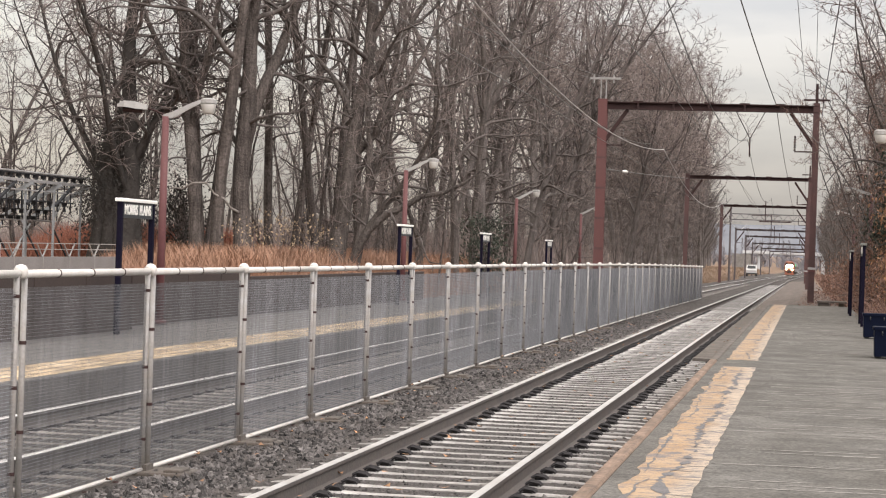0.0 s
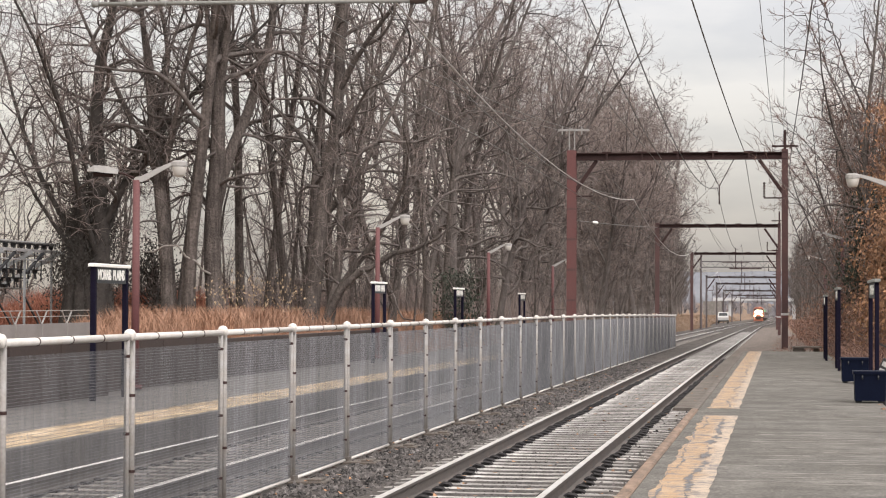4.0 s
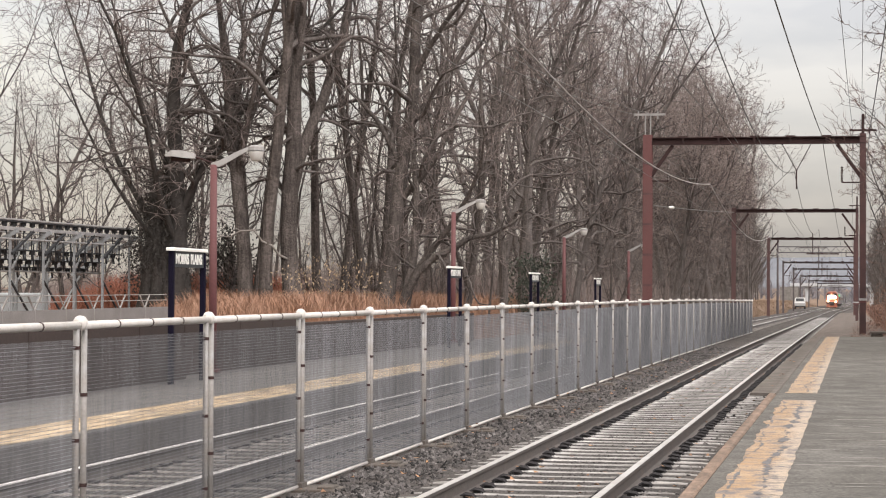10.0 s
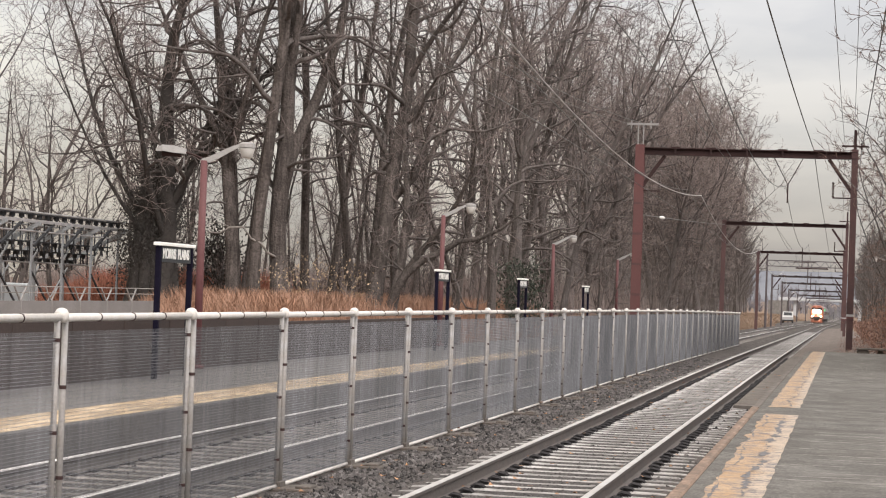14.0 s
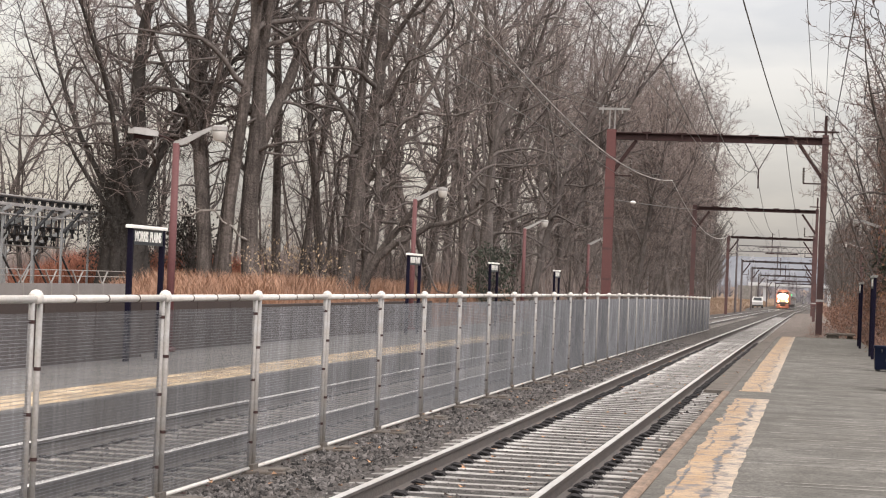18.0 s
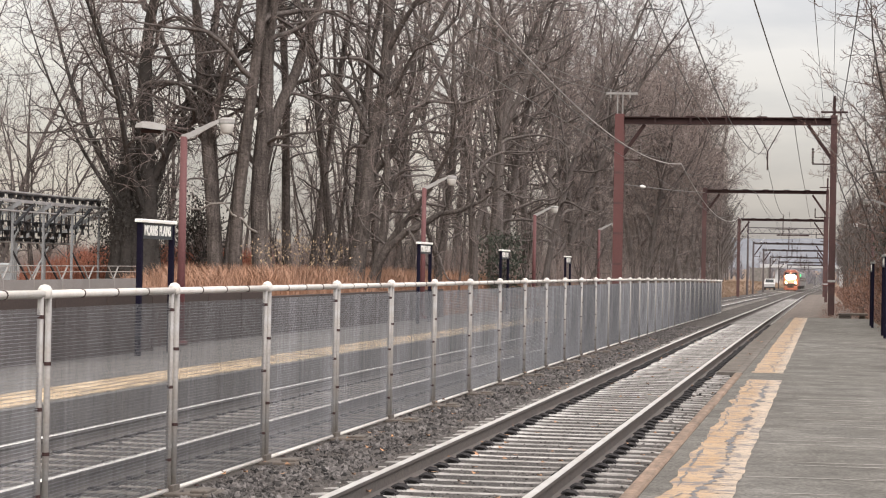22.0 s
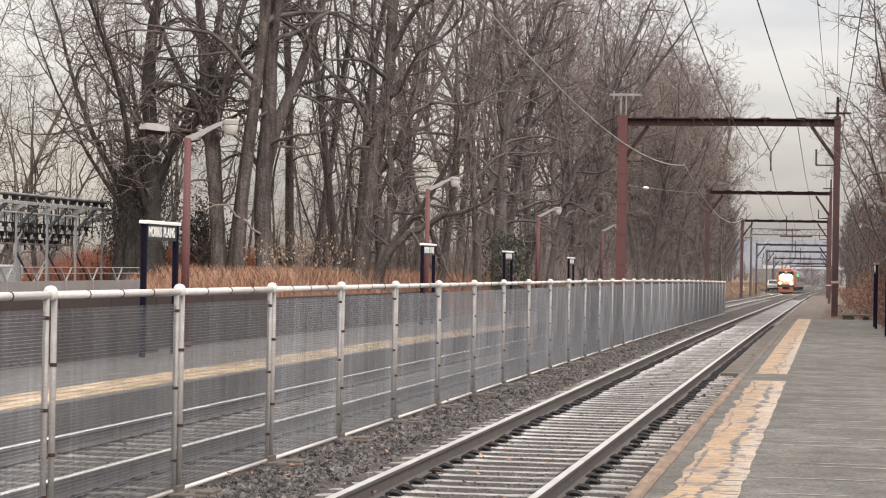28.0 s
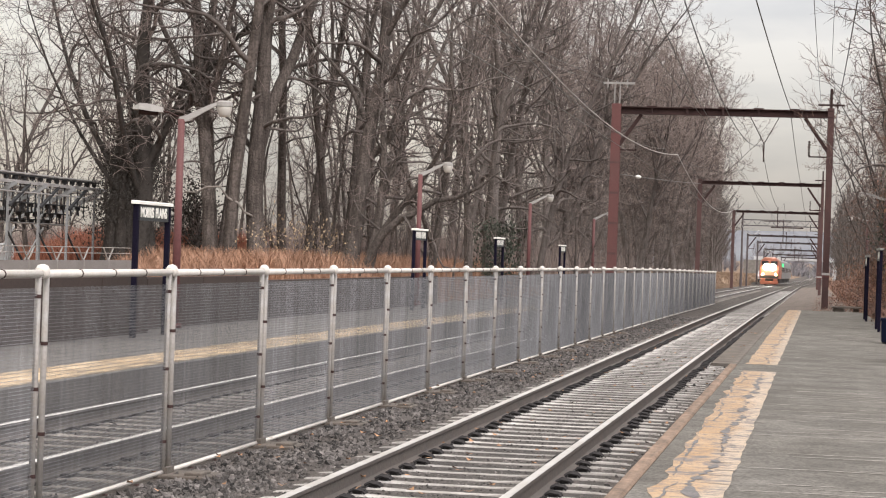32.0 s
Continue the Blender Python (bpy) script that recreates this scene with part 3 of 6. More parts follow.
def paint_strip(name, x0, x1, y0, y1, z, seed, ragged=0.03):
    """A thin painted strip with wandering edges."""
    rnd = random.Random(seed)
    n = max(2, int((y1 - y0) / 0.25))
    v, f = [], []
    for i in range(n + 1):
        y = y0 + (y1 - y0) * i / n
        wa, wb = ragged * noise.noise((y * 1.3, seed, 0)) + rnd.uniform(-0.012, 0.012), 0.025 * noise.noise((y * 0.9, seed + 5, 0)) + rnd.uniform(-0.008, 0.008)
        v += [on_line(x0 + wa, y, z), on_line(x1 + wb, y, z)]
    f = [(2 * i, 2 * i + 1, 2 * i + 3, 2 * i + 2) for i in range(n)]
    return setting(name, mesh_of(name, v, f, yellow_mat if x0 > 0 else paleyellow_mat), None, "flaking yellow safety stripe painted on the platform edge", "stripe")


paint_strip("stripe_1", 1.915, 2.41, -6, 32.0, 0.204, 1, 0.10)
paint_strip("stripe_2", 1.89, 2.38, 34.2, 81.4, 0.204, 2)
paint_strip("stripe_3", -6.42, -5.52, 6, 94, 0.204, 3)


def stripe_seam(x0, y0, y1, seed, width):
    """A wandering strip of dark filler where the paint has broken."""
    r, v = random.Random(seed), []
    n = int((y1 - y0) / 0.10)
    for i in range(n + 1):
        y = y0 + (y1 - y0) * i / n
        x = x0 + 0.13 * noise.noise((y * 0.42, seed, 0)) + 0.05 * noise.noise((y * 2.1, seed, 3))
        w = width * max(0.0, 0.30 + 1.5 * noise.noise((y * 1.3, seed, 7)) + r.uniform(-0.5, 0.5))
        v += [on_line(x - w, y, 0.2075), on_line(x + w, y, 0.2075)]
    f = [(2 * i, 2 * i + 1, 2 * i + 3, 2 * i + 2) for i in range(n)]
    return setting("stripe_seam", mesh_of("stripe_seam", v, f, seam_mat), None, "dark filler in a wandering break of the yellow paint", "seam")


seam_mat = material("dark_filler", (0.085, 0.083, 0.088), 0.85, var=0.3, scale=6, fine=50, bump=0.4, second=(0.12, 0.115, 0.115))
stripe_seam(2.22, 11, 31.6, 11, 0.060)
stripe_seam(1.97, 11, 31.6, 13, 0.022)
stripe_seam(2.20, 34.6, 62, 14, 0.028)
for seam_k in range(26):
    seam_y = 12.2 + 18.4 * ((seam_k * 0.618) % 1.0)
    seam_x = 1.93 + 0.42 * ((seam_k * 0.377) % 1.0)
    sv = []
    for i in range(7):
        sw = (0.012 + 0.012 * noise.noise((i * 0.7, seam_k, 1))) * (1 if 0 < i < 6 else 0.15)
        sx, sy = seam_x + 0.032 * i, seam_y + 0.05 * noise.noise((i * 0.5, seam_k, 4))
        sv += [(sx, sy - sw, 0.2068), (sx, sy + sw, 0.2068)]
    setting("stripe_seam", mesh_of("stripe_seam", sv, [(2 * i, 2 * i + 2, 2 * i + 3, 2 * i + 1) for i in range(6)], seam_mat), None, "short dark crack across the yellow paint", "seam")


# ---- mesh fence between the tracks ----
FX, F_FIRST, F_STEP, F_N = -2.46, 14.574 - 3.048, 3.048, 35


def build_fence():
    fence = thing("mesh_fence", "galvanised wire mesh fence with white top rail between the tracks", "fence")
    h, zb = 1.50, -0.115
    wires = Shape()
    pw, t, d = 0.0125, 0.00042, 0.00072
    for i in range(int(2.88 / pw)):
        y = 0.08 + i * pw
        wires.add([(-d, y - t, zb), (d, y - t, zb), (d, y + t, zb), (-d, y + t, zb), (-d, y - t, h), (d, y - t, h), (d, y + t, h), (-d, y + t, h)],
                  [(0, 1, 5, 4), (1, 2, 6, 5), (2, 3, 7, 6), (3, 0, 4, 7)])
    for i in range(int((h - zb) / 0.0254)):
        z = zb + 0.01 + i * 0.0254
        t2 = 0.0015
        wires.add([(0.003, 0.06, z - t2), (0.006, 0.06, z - t2), (0.006, 0.06, z + t2), (0.003, 0.06, z + t2),
                   (0.003, 2.98, z - t2), (0.006, 2.98, z - t2), (0.006, 2.98, z + t2), (0.003, 2.98, z + t2)],
                  [(0, 1, 5, 4), (1, 2, 6, 5), (2, 3, 7, 6), (3, 0, 4, 7)])
    wire_me = wires.mesh("mesh_panel", wire_mat)
    stile = Shape().tube([(0, 0, -0.24), (0, 0, 1.62)], 0.024, 8)
    clamp_me = Shape().tube([(0, 0, -0.013), (0, 0, 0.013)], 0.028, 8).mesh("clamp", darksteel_mat)
    stile_me = stile.mesh("post", galv_mat, True)
    top_me = Shape().tube([(0, 0.0, 0), (0, 3.048, 0)], 0.030, 8).mesh("top_rail", cap_mat, True)
    bot_me = Shape().tube([(0, 0.05, 0), (0, 3.0, 0)], 0.020, 8).mesh("bottom_rail", cap_mat, True)
    ball = Shape()
    ball.tube([(0, 0, -0.05), (0, 0, -0.02), (0, 0, 0.02), (0, 0, 0.045), (0, 0, 0.055)], [0.040, 0.052, 0.052, 0.036, 0.008], 12)
    cap_me = ball.mesh("post_cap", cap_mat, True)
    tie_me = Shape().tube([(0, -0.008, 0), (0, 0.008, 0)], 0.034, 8).mesh("rail_tie", darksteel_mat)
    foot_me = Shape().box(-0.02, 0.02, -0.03, 0.03, -0.12, 0.0, 0.008).mesh("foot_block", darksteel_mat)
    plate_me = Shape().box(-0.20, 0.24, -0.24, 0.26, -0.05, 0.0, 0.012).box(-0.16, -0.12, -0.10, 0.10, 0.0, 0.05).box(0.05, 0.20, -0.16, 0.14, 0.0, 0.025, 0.008).mesh("base_plate", ledge_mat)
    for k in range(F_N):
        y0 = F_FIRST + k * F_STEP
        dx, dz = bend(y0)
        dx2, dz2 = bend(y0 + F_STEP)
        tilt = math.atan2(dz2 - dz, F_STEP)
        swing = -math.atan2(dx2 - dx, F_STEP)
        zf = -0.055 + dz

        def put(name, me, y, z, x=0.0, label="", keep=False):
            ob = part(name, me, None, fence, label)
            ob.matrix_basis = Matrix.Translation((FX + dx + x, y0 + y, zf + z)) @ (Matrix() if keep else Matrix.Rotation(tilt, 4, "X") @ Matrix.Rotation(swing, 4, "Z"))
            return ob

        if k < F_N - 1:
            put("mesh_panel", wire_me, 0, 0.0)
            put("top_rail", top_me, 0, 1.60)
            put("bottom_rail", bot_me, 0, -0.102)
            for j in range(1, 4):
                if k < 14:
                    put("rail_tie", tie_me, 0.76 * j, 1.60 + 0.0)
                    put("foot_block", foot_me, 0.76 * j, -0.135, 0, "", True)
        for dy in (-0.078, 0.078):
            post = put("post", stile_me, dy, 0.0, 0.0, "", True)
            if k < 14:
                for z in ((0.16, 0.78, 1.44) if dy < 0 else (0.45, 1.1)):
                    part("clamp", clamp_me, None, post).matrix_basis = pose(0, 0, z)
        if k < 16:
            put("base_plate", plate_me, 0.0, -0.112, 0.17, "", True)
        put("post_cap", cap_me, 0, 1.615, 0, "", True)


build_fence()


# ---- catenary gantries ----
def build_gantry(y, xl, xr, zb, zt, heavy=1.0, arms=True):
    g = thing("catenary_gantry", "rust-brown steel catenary gantry spanning both tracks", "gantry", (0, y, 0), "gantries along the line")
    wide = 0.34 if heavy > 1.1 else 0.42 * heavy
    for x in (xl, xr):
        w = wide * (1 if x == xl else 0.70)
        sh = Shape().ibeam((x, 0, zb), (x, 0, zt + 0.12), w, w, 0.035, (1, 0, 0) if heavy > 1.1 else (0, 1, 0))
        foot = Shape().box(x - w * 0.62, x + w * 0.62, -w * 0.62, w * 0.62, zb - 0.1, zb + 0.06, 0.02)
        part("base_plate", foot, midsteel_mat, g)
        for k in range(0 if heavy > 1.1 or y > 290 else int((zt - zb) / 1.4)):
            z = zb + 0.8 + 1.4 * k
            part("batten", Shape().box(x - w / 2 + 0.01, x + w / 2 - 0.01, -w / 2 - 0.012, -w / 2 + 0.002, z, z + 0.10), midsteel_mat, g)
        # columns past 290 m wear the colour that is greyed like haze
        part("column", sh, hazegrey_mat if y > 290 else redsteel_mat if x == xl and y < 120 else midsteel_mat, g, "distant column in haze-greyed brown" if y > 290 else "red-brown riveted column" if x == xl and y < 120 else "brown riveted column")
    deep = 0.34 if y < 120 else 0.27
    beam = Shape().ibeam((xl - 0.1, 0, zt - deep / 2), (xr + 0.1, 0, zt - deep / 2), 0.34, deep, 0.04, (0, 0, 1))
    n = 6
    for k in range(1, n):
        x = xl + (xr - xl) * k / n
        part("stiffener", Shape().box(x - 0.04, x + 0.04, -0.16, 0.16, zt - deep + 0.04, zt - 0.04), darksteel_mat, g)
        part("saddle", Shape().box(x - 0.22, x + 0.22, -0.12, 0.12, zt + 0.001, zt + 0.05), darksteel_mat, g)
    part("beam", beam, hazegrey_mat if y > 290 else darksteel_mat, g, "distant cross beam in haze-greyed brown" if y > 290 else "dark brown cross beam")
    for x, s in ((xl, 1), (xr, -1)):
        part("knee_brace", Shape().beam((x + s * 0.1, 0, zt - 1.85), (x + s * 1.15, 0, zt - 0.35), 0.12, 0.16), darksteel_mat, g)
    if heavy < 1.1:
        for x in (-2.0,):
            hang = Shape().beam((x, 0, zt + 0.5), (x, 0, zt - 1.9), 0.09, 0.09)
            hang.beam((x - 1.5, 0, zt - 1.15), (x + 1.5, 0, zt - 1.15), 0.08, 0.08)
            if y > 200:
                part("hanger", hang, darksteel_mat, g, "dark hanger under the beam")
    if not arms:
        return g
    # pale cross-arm on the foremost left column, peak and arm on the right ones
    if y < 120:
        la = Shape()
        la.box(xl - 0.65, xl + 0.80, -0.05, 0.05, zt + 1.02, zt + 1.12)
        for dx in (-0.12, 0.12):
            la.beam((xl + dx, 0, zt + 0.1), (xl + dx, 0, zt + 1.05), 0.05, 0.05)
        la.beam((xl - 0.45, 0, zt + 0.86), (xl - 0.45, 0, zt + 1.25), 0.06, 0.06)
        la.beam((xl + 0.45, 0, zt + 0.86), (xl + 0.45, 0, zt + 1.25), 0.06, 0.06)
        part("cross_arm", la, lampgrey_mat, g, "pale timber cross-arm on steel struts")
    ra = Shape().beam((xr, 0, zt), (xr, 0, zt + 1.0), 0.12, 0.12)
    ra.box(xr - 0.6, xr + 0.6, -0.05, 0.05, zt + 0.22, zt + 0.30)
    ra.beam((xr + 0.28, 0, zt + 0.1), (xr + 0.28, 0, zt + 0.42), 0.05, 0.05)
    part("peak", ra, darksteel_mat, g)
    plate = Shape().box(xr - 0.17, xr + 0.17, -w / 2 - 0.03, -w / 2 - 0.012, zb + 1.60, zb + 1.70)
    part("plate", plate, vanwhite_mat, g, "small white plate on the column")
    part("plate", Shape().box(xr - 0.17, xr + 0.17, -w / 2 - 0.03, -w / 2 - 0.012, zb + 1.50, zb + 1.597), redsteel_mat, g, "small red plate on the column")
    for x, s, z in ((xr, -1, zt - 2.1), (xl, 1, zt - 2.0)):
        br = Shape().beam((x, 0, z), (x + s * 0.95, 0, z), 0.06, 0.06)
        arm = part("bracket", br, darksteel_mat, g)
        ins = Shape()
        rad, hts = [], []
        for k in range(6):
            hts += [z + 0.03 + k * 0.12, z + 0.06 + k * 0.12, z + 0.12 + k * 0.12]
            rad += [0.03, 0.07, 0.03]
        ins.tube([(x + s * 0.93, 0, q) for q in hts], rad, 8)
        part("insulator", ins, insul_mat, arm)
    return g


GANTRIES = [(97.4, -6.51, 3.21, -0.2, 8.84), (168.0, -6.63, 2.91, -0.7, 8.24), (240.0, -6.89, 2.60, -1.05, 7.80), (302.0, -7.38, 2.5, -1.35, 5.97),
            (352.0, -7.44, 2.45, -1.6, 5.56), (402.0, -7.67, 2.5, -1.85, 4.75), (470.0, -7.6, 2.8, -2.2, 4.2), (560, -7.4, 3.1, -2.7, 3.9)]
for gi, (gy, gxl, gxr, gzb, gzt) in enumerate(GANTRIES):
    build_gantry(gy, gxl, gxr, gzb, gzt, (1.0, 0.78, 0.78)[gi] if gi < 3 else 0.6, arms=gi < 4)


def build_lattice(y, xl, xr, zb, z0, z1):
    """A light lattice girder on two thin poles, with a hanging bar and a drop post."""
    g = thing("lattice_gantry", "light lattice girder gantry on thin poles, in haze-greyed brown", "gantry", (0, y, 0), "gantries along the line")
    for x in (xl, xr):
        part("column", Shape().tube([(x, 0, zb), (x, 0, z1 + 1.2)], [0.16, 0.10], 8), hazegrey_mat, g)
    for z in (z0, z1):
        part("chord", Shape().beam((xl, 0, z), (xr, 0, z), 0.10, 0.11), hazegrey_mat, g)
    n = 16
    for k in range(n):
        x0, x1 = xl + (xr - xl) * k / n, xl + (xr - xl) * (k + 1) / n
        part("lacing", Shape().beam((x0, 0, z0 if k % 2 else z1), (x1, 0, z1 if k % 2 else z0), 0.05, 0.05), hazegrey_mat, g)
    part("drop_post", Shape().beam((-1.96, 0, z1 + 0.15), (-1.96, 0, 4.7), 0.12, 0.12), hazegrey_mat, g)
    part("hanging_bar", Shape().beam((-3.53, -0.1, z0 - 0.17), (0.59, -0.1, z0 - 0.17), 0.12, 0.16), darksteel_mat, g, "dark bar hung under the girder")
    for x in (-3.3, 0.35):
        part("strap", Shape().beam((x, -0.1, z0 - 0.15), (x, -0.1, z0 + 0.05), 0.06, 0.06), darksteel_mat, g)
    return g


build_lattice(275.0, -7.16, 2.61, -1.3, 6.76, 7.50)

near_gantry = build_gantry(29.0, -9.86, 6.4, 0.0, 8.9, 1.18, arms=False)
part("conduit", Shape().tube([(-9.645, -0.19, 0.0), (-9.645, -0.19, 2.6)], 0.025, 8), galv_mat, near_gantry, "pale conduit pipe on the column", True)
for x0, x1 in ((-1.35, 1.05), (-6.6, -2.05)):
    p = Shape().tube([(x0, 0, 6.08), (x1, 0, 6.05)], 0.030, 8)
    for x in (x0, x0 + 0.5, x0 + 1.0):
        p.tube([(x - 0.05, 0, 6.08), (x + 0.05, 0, 6.08)], 0.046, 8)
    part("registration_tube", p, boxgrey_mat, near_gantry, "pale galvanised registration tube", True)
    ins = Shape().tube([(x1, 0, 6.05), (x1 + 0.18, 0, 6.05), (x1 + 0.24, 0, 6.14)], [0.05, 0.05, 0.08], 8)
    for k in range(16):
        z = 6.16 + k * 0.065
        ins.tube([(x1 + 0.24, 0, z), (x1 + 0.24, 0, z + 0.03), (x1 + 0.24, 0, z + 0.06)], [0.11, 0.085, 0.05], 10)
    ins.tube([(x1 + 0.24, 0, 7.2), (x1 + 0.24, 0, 8.55)], 0.05, 8)
    part("post_insulator", ins, insul_mat, near_gantry, "ribbed dark brown insulator")


# ---- overhead wires ----
def wire(name, pts, r, mat, label):
    ob = new(name, Shape().tube(pts, r, 5).mesh(name, mat, True))
    return tagged(ob, label, "wire")


def sag(p, q, drop, n=16):
    p, q = Vector(p), Vector(q)
    return [p.lerp(q, i / n) + Vector((0, 0, -drop * 4 * (i / n) * (1 - i / n))) for i in range(n + 1)]


def spans(x, first, hang, drop, x0=None):
    """A wire from gantry to gantry: first height at the near one, then so far under each beam."""
    pts, prev = [], (x if x0 is None else x0, 29.0, first)
    for g in GANTRIES[:6]:
        q = (x + bend(g[0])[0], g[0], g[4] + hang)
        pts += sag(prev, q, drop)
        prev = q
    return pts


for xc in (-0.25, -3.85):
    wire("contact_wire", [(xc + bend(y)[0], y, 5.72 + bend(y)[1]) for y in range(29, 480, 12)], 0.008, wirecable_mat, "thin contact wire over the track")
wire("messenger_wire", spans(0.25, 7.7, -1.6, 1.35), 0.014, wirecable_mat, "sagging messenger wire over the near track")
wire("messenger_wire", spans(-3.55, 7.6, -2.15, 1.2), 0.017, palewire_mat, "pale sagging messenger wire over the far track")
wire("messenger_wire", spans(-4.15, 8.0, -1.9, 1.2), 0.010, wirecable_mat, "sagging auxiliary messenger wire over the far track")
wire("feeder_wire", spans(1.47, 9.0, 0.06, 0.25, 0.9), 0.019, wirecable_mat, "dark feeder wire over the beams")
wire("feeder_wire", spans(3.61, 9.4, 0.3, 0.35, 3.87), 0.019, wirecable_mat, "dark feeder wire along the gantry tops")
wire("feeder_wire", spans(2.85, 9.4, 0.3, 0.35, 2.44), 0.010, wirecable_mat, "thin feeder wire along the gantry tops")
wire("feeder_wire", spans(3.25, 10.0, 0.95, 0.6, 3.1), 0.009, wirecable_mat, "thin feeder wire on the gantry peaks")
wire("feeder_wire", spans(-2.28, 8.9, -0.3, 0.45, -0.87), 0.015, wirecable_mat, "dark feeder wire under the beams")
wire("signal_wire", spans(-6.3, 10.2, 1.1, 0.9, -9.4), 0.010, wirecable_mat, "thin dark wire on the cross-arms")
wire("signal_wire", spans(-7.1, 10.2, 1.1, 0.9, -10.2), 0.010, wirecable_mat, "thin dark wire on the cross-arms")


# the forked hanger that carries the near track's wires under the first beam
g1 = [ob for ob in bpy.data.objects if ob.name.startswith("catenary_gantry") and abs(ob.location.y - 97.4) < 0.1][0]
part("hanger", Shape().beam((-0.40, 0, 8.5), (0.25, 0, 7.28), 0.035, 0.035).beam((0.90, 0, 8.5), (0.25, 0, 7.28), 0.035, 0.035).beam((0.25, 0, 7.32), (0.25, 0, 6.45), 0.06, 0.06), darksteel_mat, g1, "forked hanger under the beam")

wire("guy_wire", sag((-6.5, 97.4, 5.75), (-6.6, 168, 8.0), 0.06), 0.022, wirecable_mat, "dark guy wire from the first gantry to the next")
strain = thing("strain_insulator", "pale ribbed insulator set in the guy wire", "insulator", (-6.518, 110.1, 6.12))
part("body", Shape().tube([(0, -1.5, -0.048), (0, -0.6, -0.019), (0, 0.6, 0.019), (0, 1.5, 0.048)], [0.04, 0.085, 0.085, 0.04], 8), white_mat, strain, "white insulator body", True)


# ---- lamps ----
def build_lamp(x, y, z_top, z_base, arms, r=0.075, paint=None):
    l = thing("street_lamp", "red-brown platform lamp post with pale grey cobra-head lantern", "lamp", (x, y, 0), "lamps along the platforms")
    pole = Shape().tube([(0, 0, z_base), (0, 0, z_top)], [r * 1.1, r * 0.9], 12)
    pole.tube([(0, 0, z_base), (0, 0, z_base + 0.08)], r * 1.9, 12)
    part("pole", pole, paint or lampred_mat, l, "dull red painted pole", True)
    for dx, dy, rise, drop in arms:
        ln = math.hypot(dx, dy)
        ux, uy = dx / ln, dy / ln
        side, flat = Vector((-uy, ux, 0)), Vector((ux, uy, 0))
        o = Vector((0, 0, z_top))

        def at(f, h):
            return o + flat * (ln * f) + Vector((0, 0, rise * h))

        if drop:
            # a curved leaf-like bracket with a boxy glass lantern under its tip
            blade = Shape().bar([(at(-0.06, 0.0), 0.03, -0.04, 0.03), (at(0.12, 0.10), 0.045, -0.07, 0.05), (at(0.32, 0.36), 0.05, -0.07, 0.05), (at(0.55, 0.66), 0.05, -0.05, 0.045),
                                 (at(0.78, 0.92), 0.05, -0.03, 0.04), (at(1.0, 1.0), 0.05, -0.02, 0.035)], side)
            part("arm", blade, lampgrey_mat, l, "pale grey curved arm")
            c = at(0.92, 1.0)
            lantern = part("lantern", Shape().tube([c + Vector((0, 0, 0.03)), c + Vector((0, 0, 0.0)), c + Vector((0, 0, -0.075))], [0.10, 0.155, 0.165], 12), lampgrey_mat, l, "pale lantern hood")
            part("lens", Shape().tube([c + Vector((0, 0, -0.078)), c + Vector((0, 0, -0.11)), c + Vector((0, 0, -0.25)), c + Vector((0, 0, -0.275))], [0.145, 0.148, 0.112, 0.08], 12), lens_mat, lantern, "milky glass lens", True)
        else:
            part("arm", Shape().tube([at(0, 0.1), at(0.25, 0.55), at(0.45, 0.75)], 0.018, 8), darksteel_mat, l, "thin dark arm")
            hood = Shape().bar([(at(0.38, 0.8), 0.10, -0.05, 0.045), (at(0.62, 0.95), 0.15, -0.07, 0.07), (at(0.86, 1.0), 0.15, -0.05, 0.07), (at(1.0, 0.85), 0.09, -0.02, 0.03)], side)
            lantern = part("lantern", hood, lampgrey_mat, l, "pale flat lantern hood")
            part("lens", Shape().tube([at(0.48, 0.86) - Vector((0, 0, 0.075)), at(0.88, 0.95) - Vector((0, 0, 0.072))], [0.05, 0.06], 8), darksteel_mat, lantern, "dark unlit lens")
            part("stub", Shape().tube([at(0.42, 0.8) - Vector((0, 0, 0.05)), at(0.42, 0.8) - Vector((0, 0, 0.24))], 0.012, 6), lampgrey_mat, lantern, "thin hanging stub")
    return l


build_lamp(-9.07, 38.9, 4.17, 0.2, [(0.84, 0.25, 0.35, True), (-0.90, -0.2, 0.20, False)])
build_lamp(-9.0, 62.9, 4.15, 0.2, [(0.86, 0.25, 0.36, True)])
build_lamp(-9.0, 87.4, 4.0, 0.1, [(0.86, 0.25, 0.36, True)])
build_lamp(-9.0, 112.5, 3.9, 0.0, [(0.86, 0.25, 0.36, True)])
tall = build_lamp(5.68, 48.5, 4.5, 0.13, [(-1.15, -0.1, 0.28, True)], 0.125, lampdark_mat)
part("mast", Shape().tube([(0, 0, 4.45), (0, 0, 7.2)], [0.13, 0.10], 12), lampdark_mat, tall, "dark upper mast", True)
part("collar", Shape().tube([(0, 0, 5.55), (0, 0, 5.66)], 0.18, 12), darksteel_mat, tall)
part("cabinet", Shape().box(-0.28, 0.28, -0.2, 0.2, 7.40, 8.02, 0.04).tube([(0, 0, 7.18), (0, 0, 7.42)], 0.07, 10), boxgrey_mat, tall, "grey box on the mast head")
part("footing", Shape().box(-0.32, 0.45, -0.35, 0.35, -0.4, 0.15, 0.04), ledge_mat, tall, "concrete footing block")
build_lamp(5.75, 96.0, 4.85, 0.0, [(-1.15, -0.1, 0.28, True)], 0.09, lampdark_mat)
build_lamp(5.75, 134.0, 4.7, -0.3, [(-1.15, -0.1, 0.28, True)], 0.09, lampdark_mat)


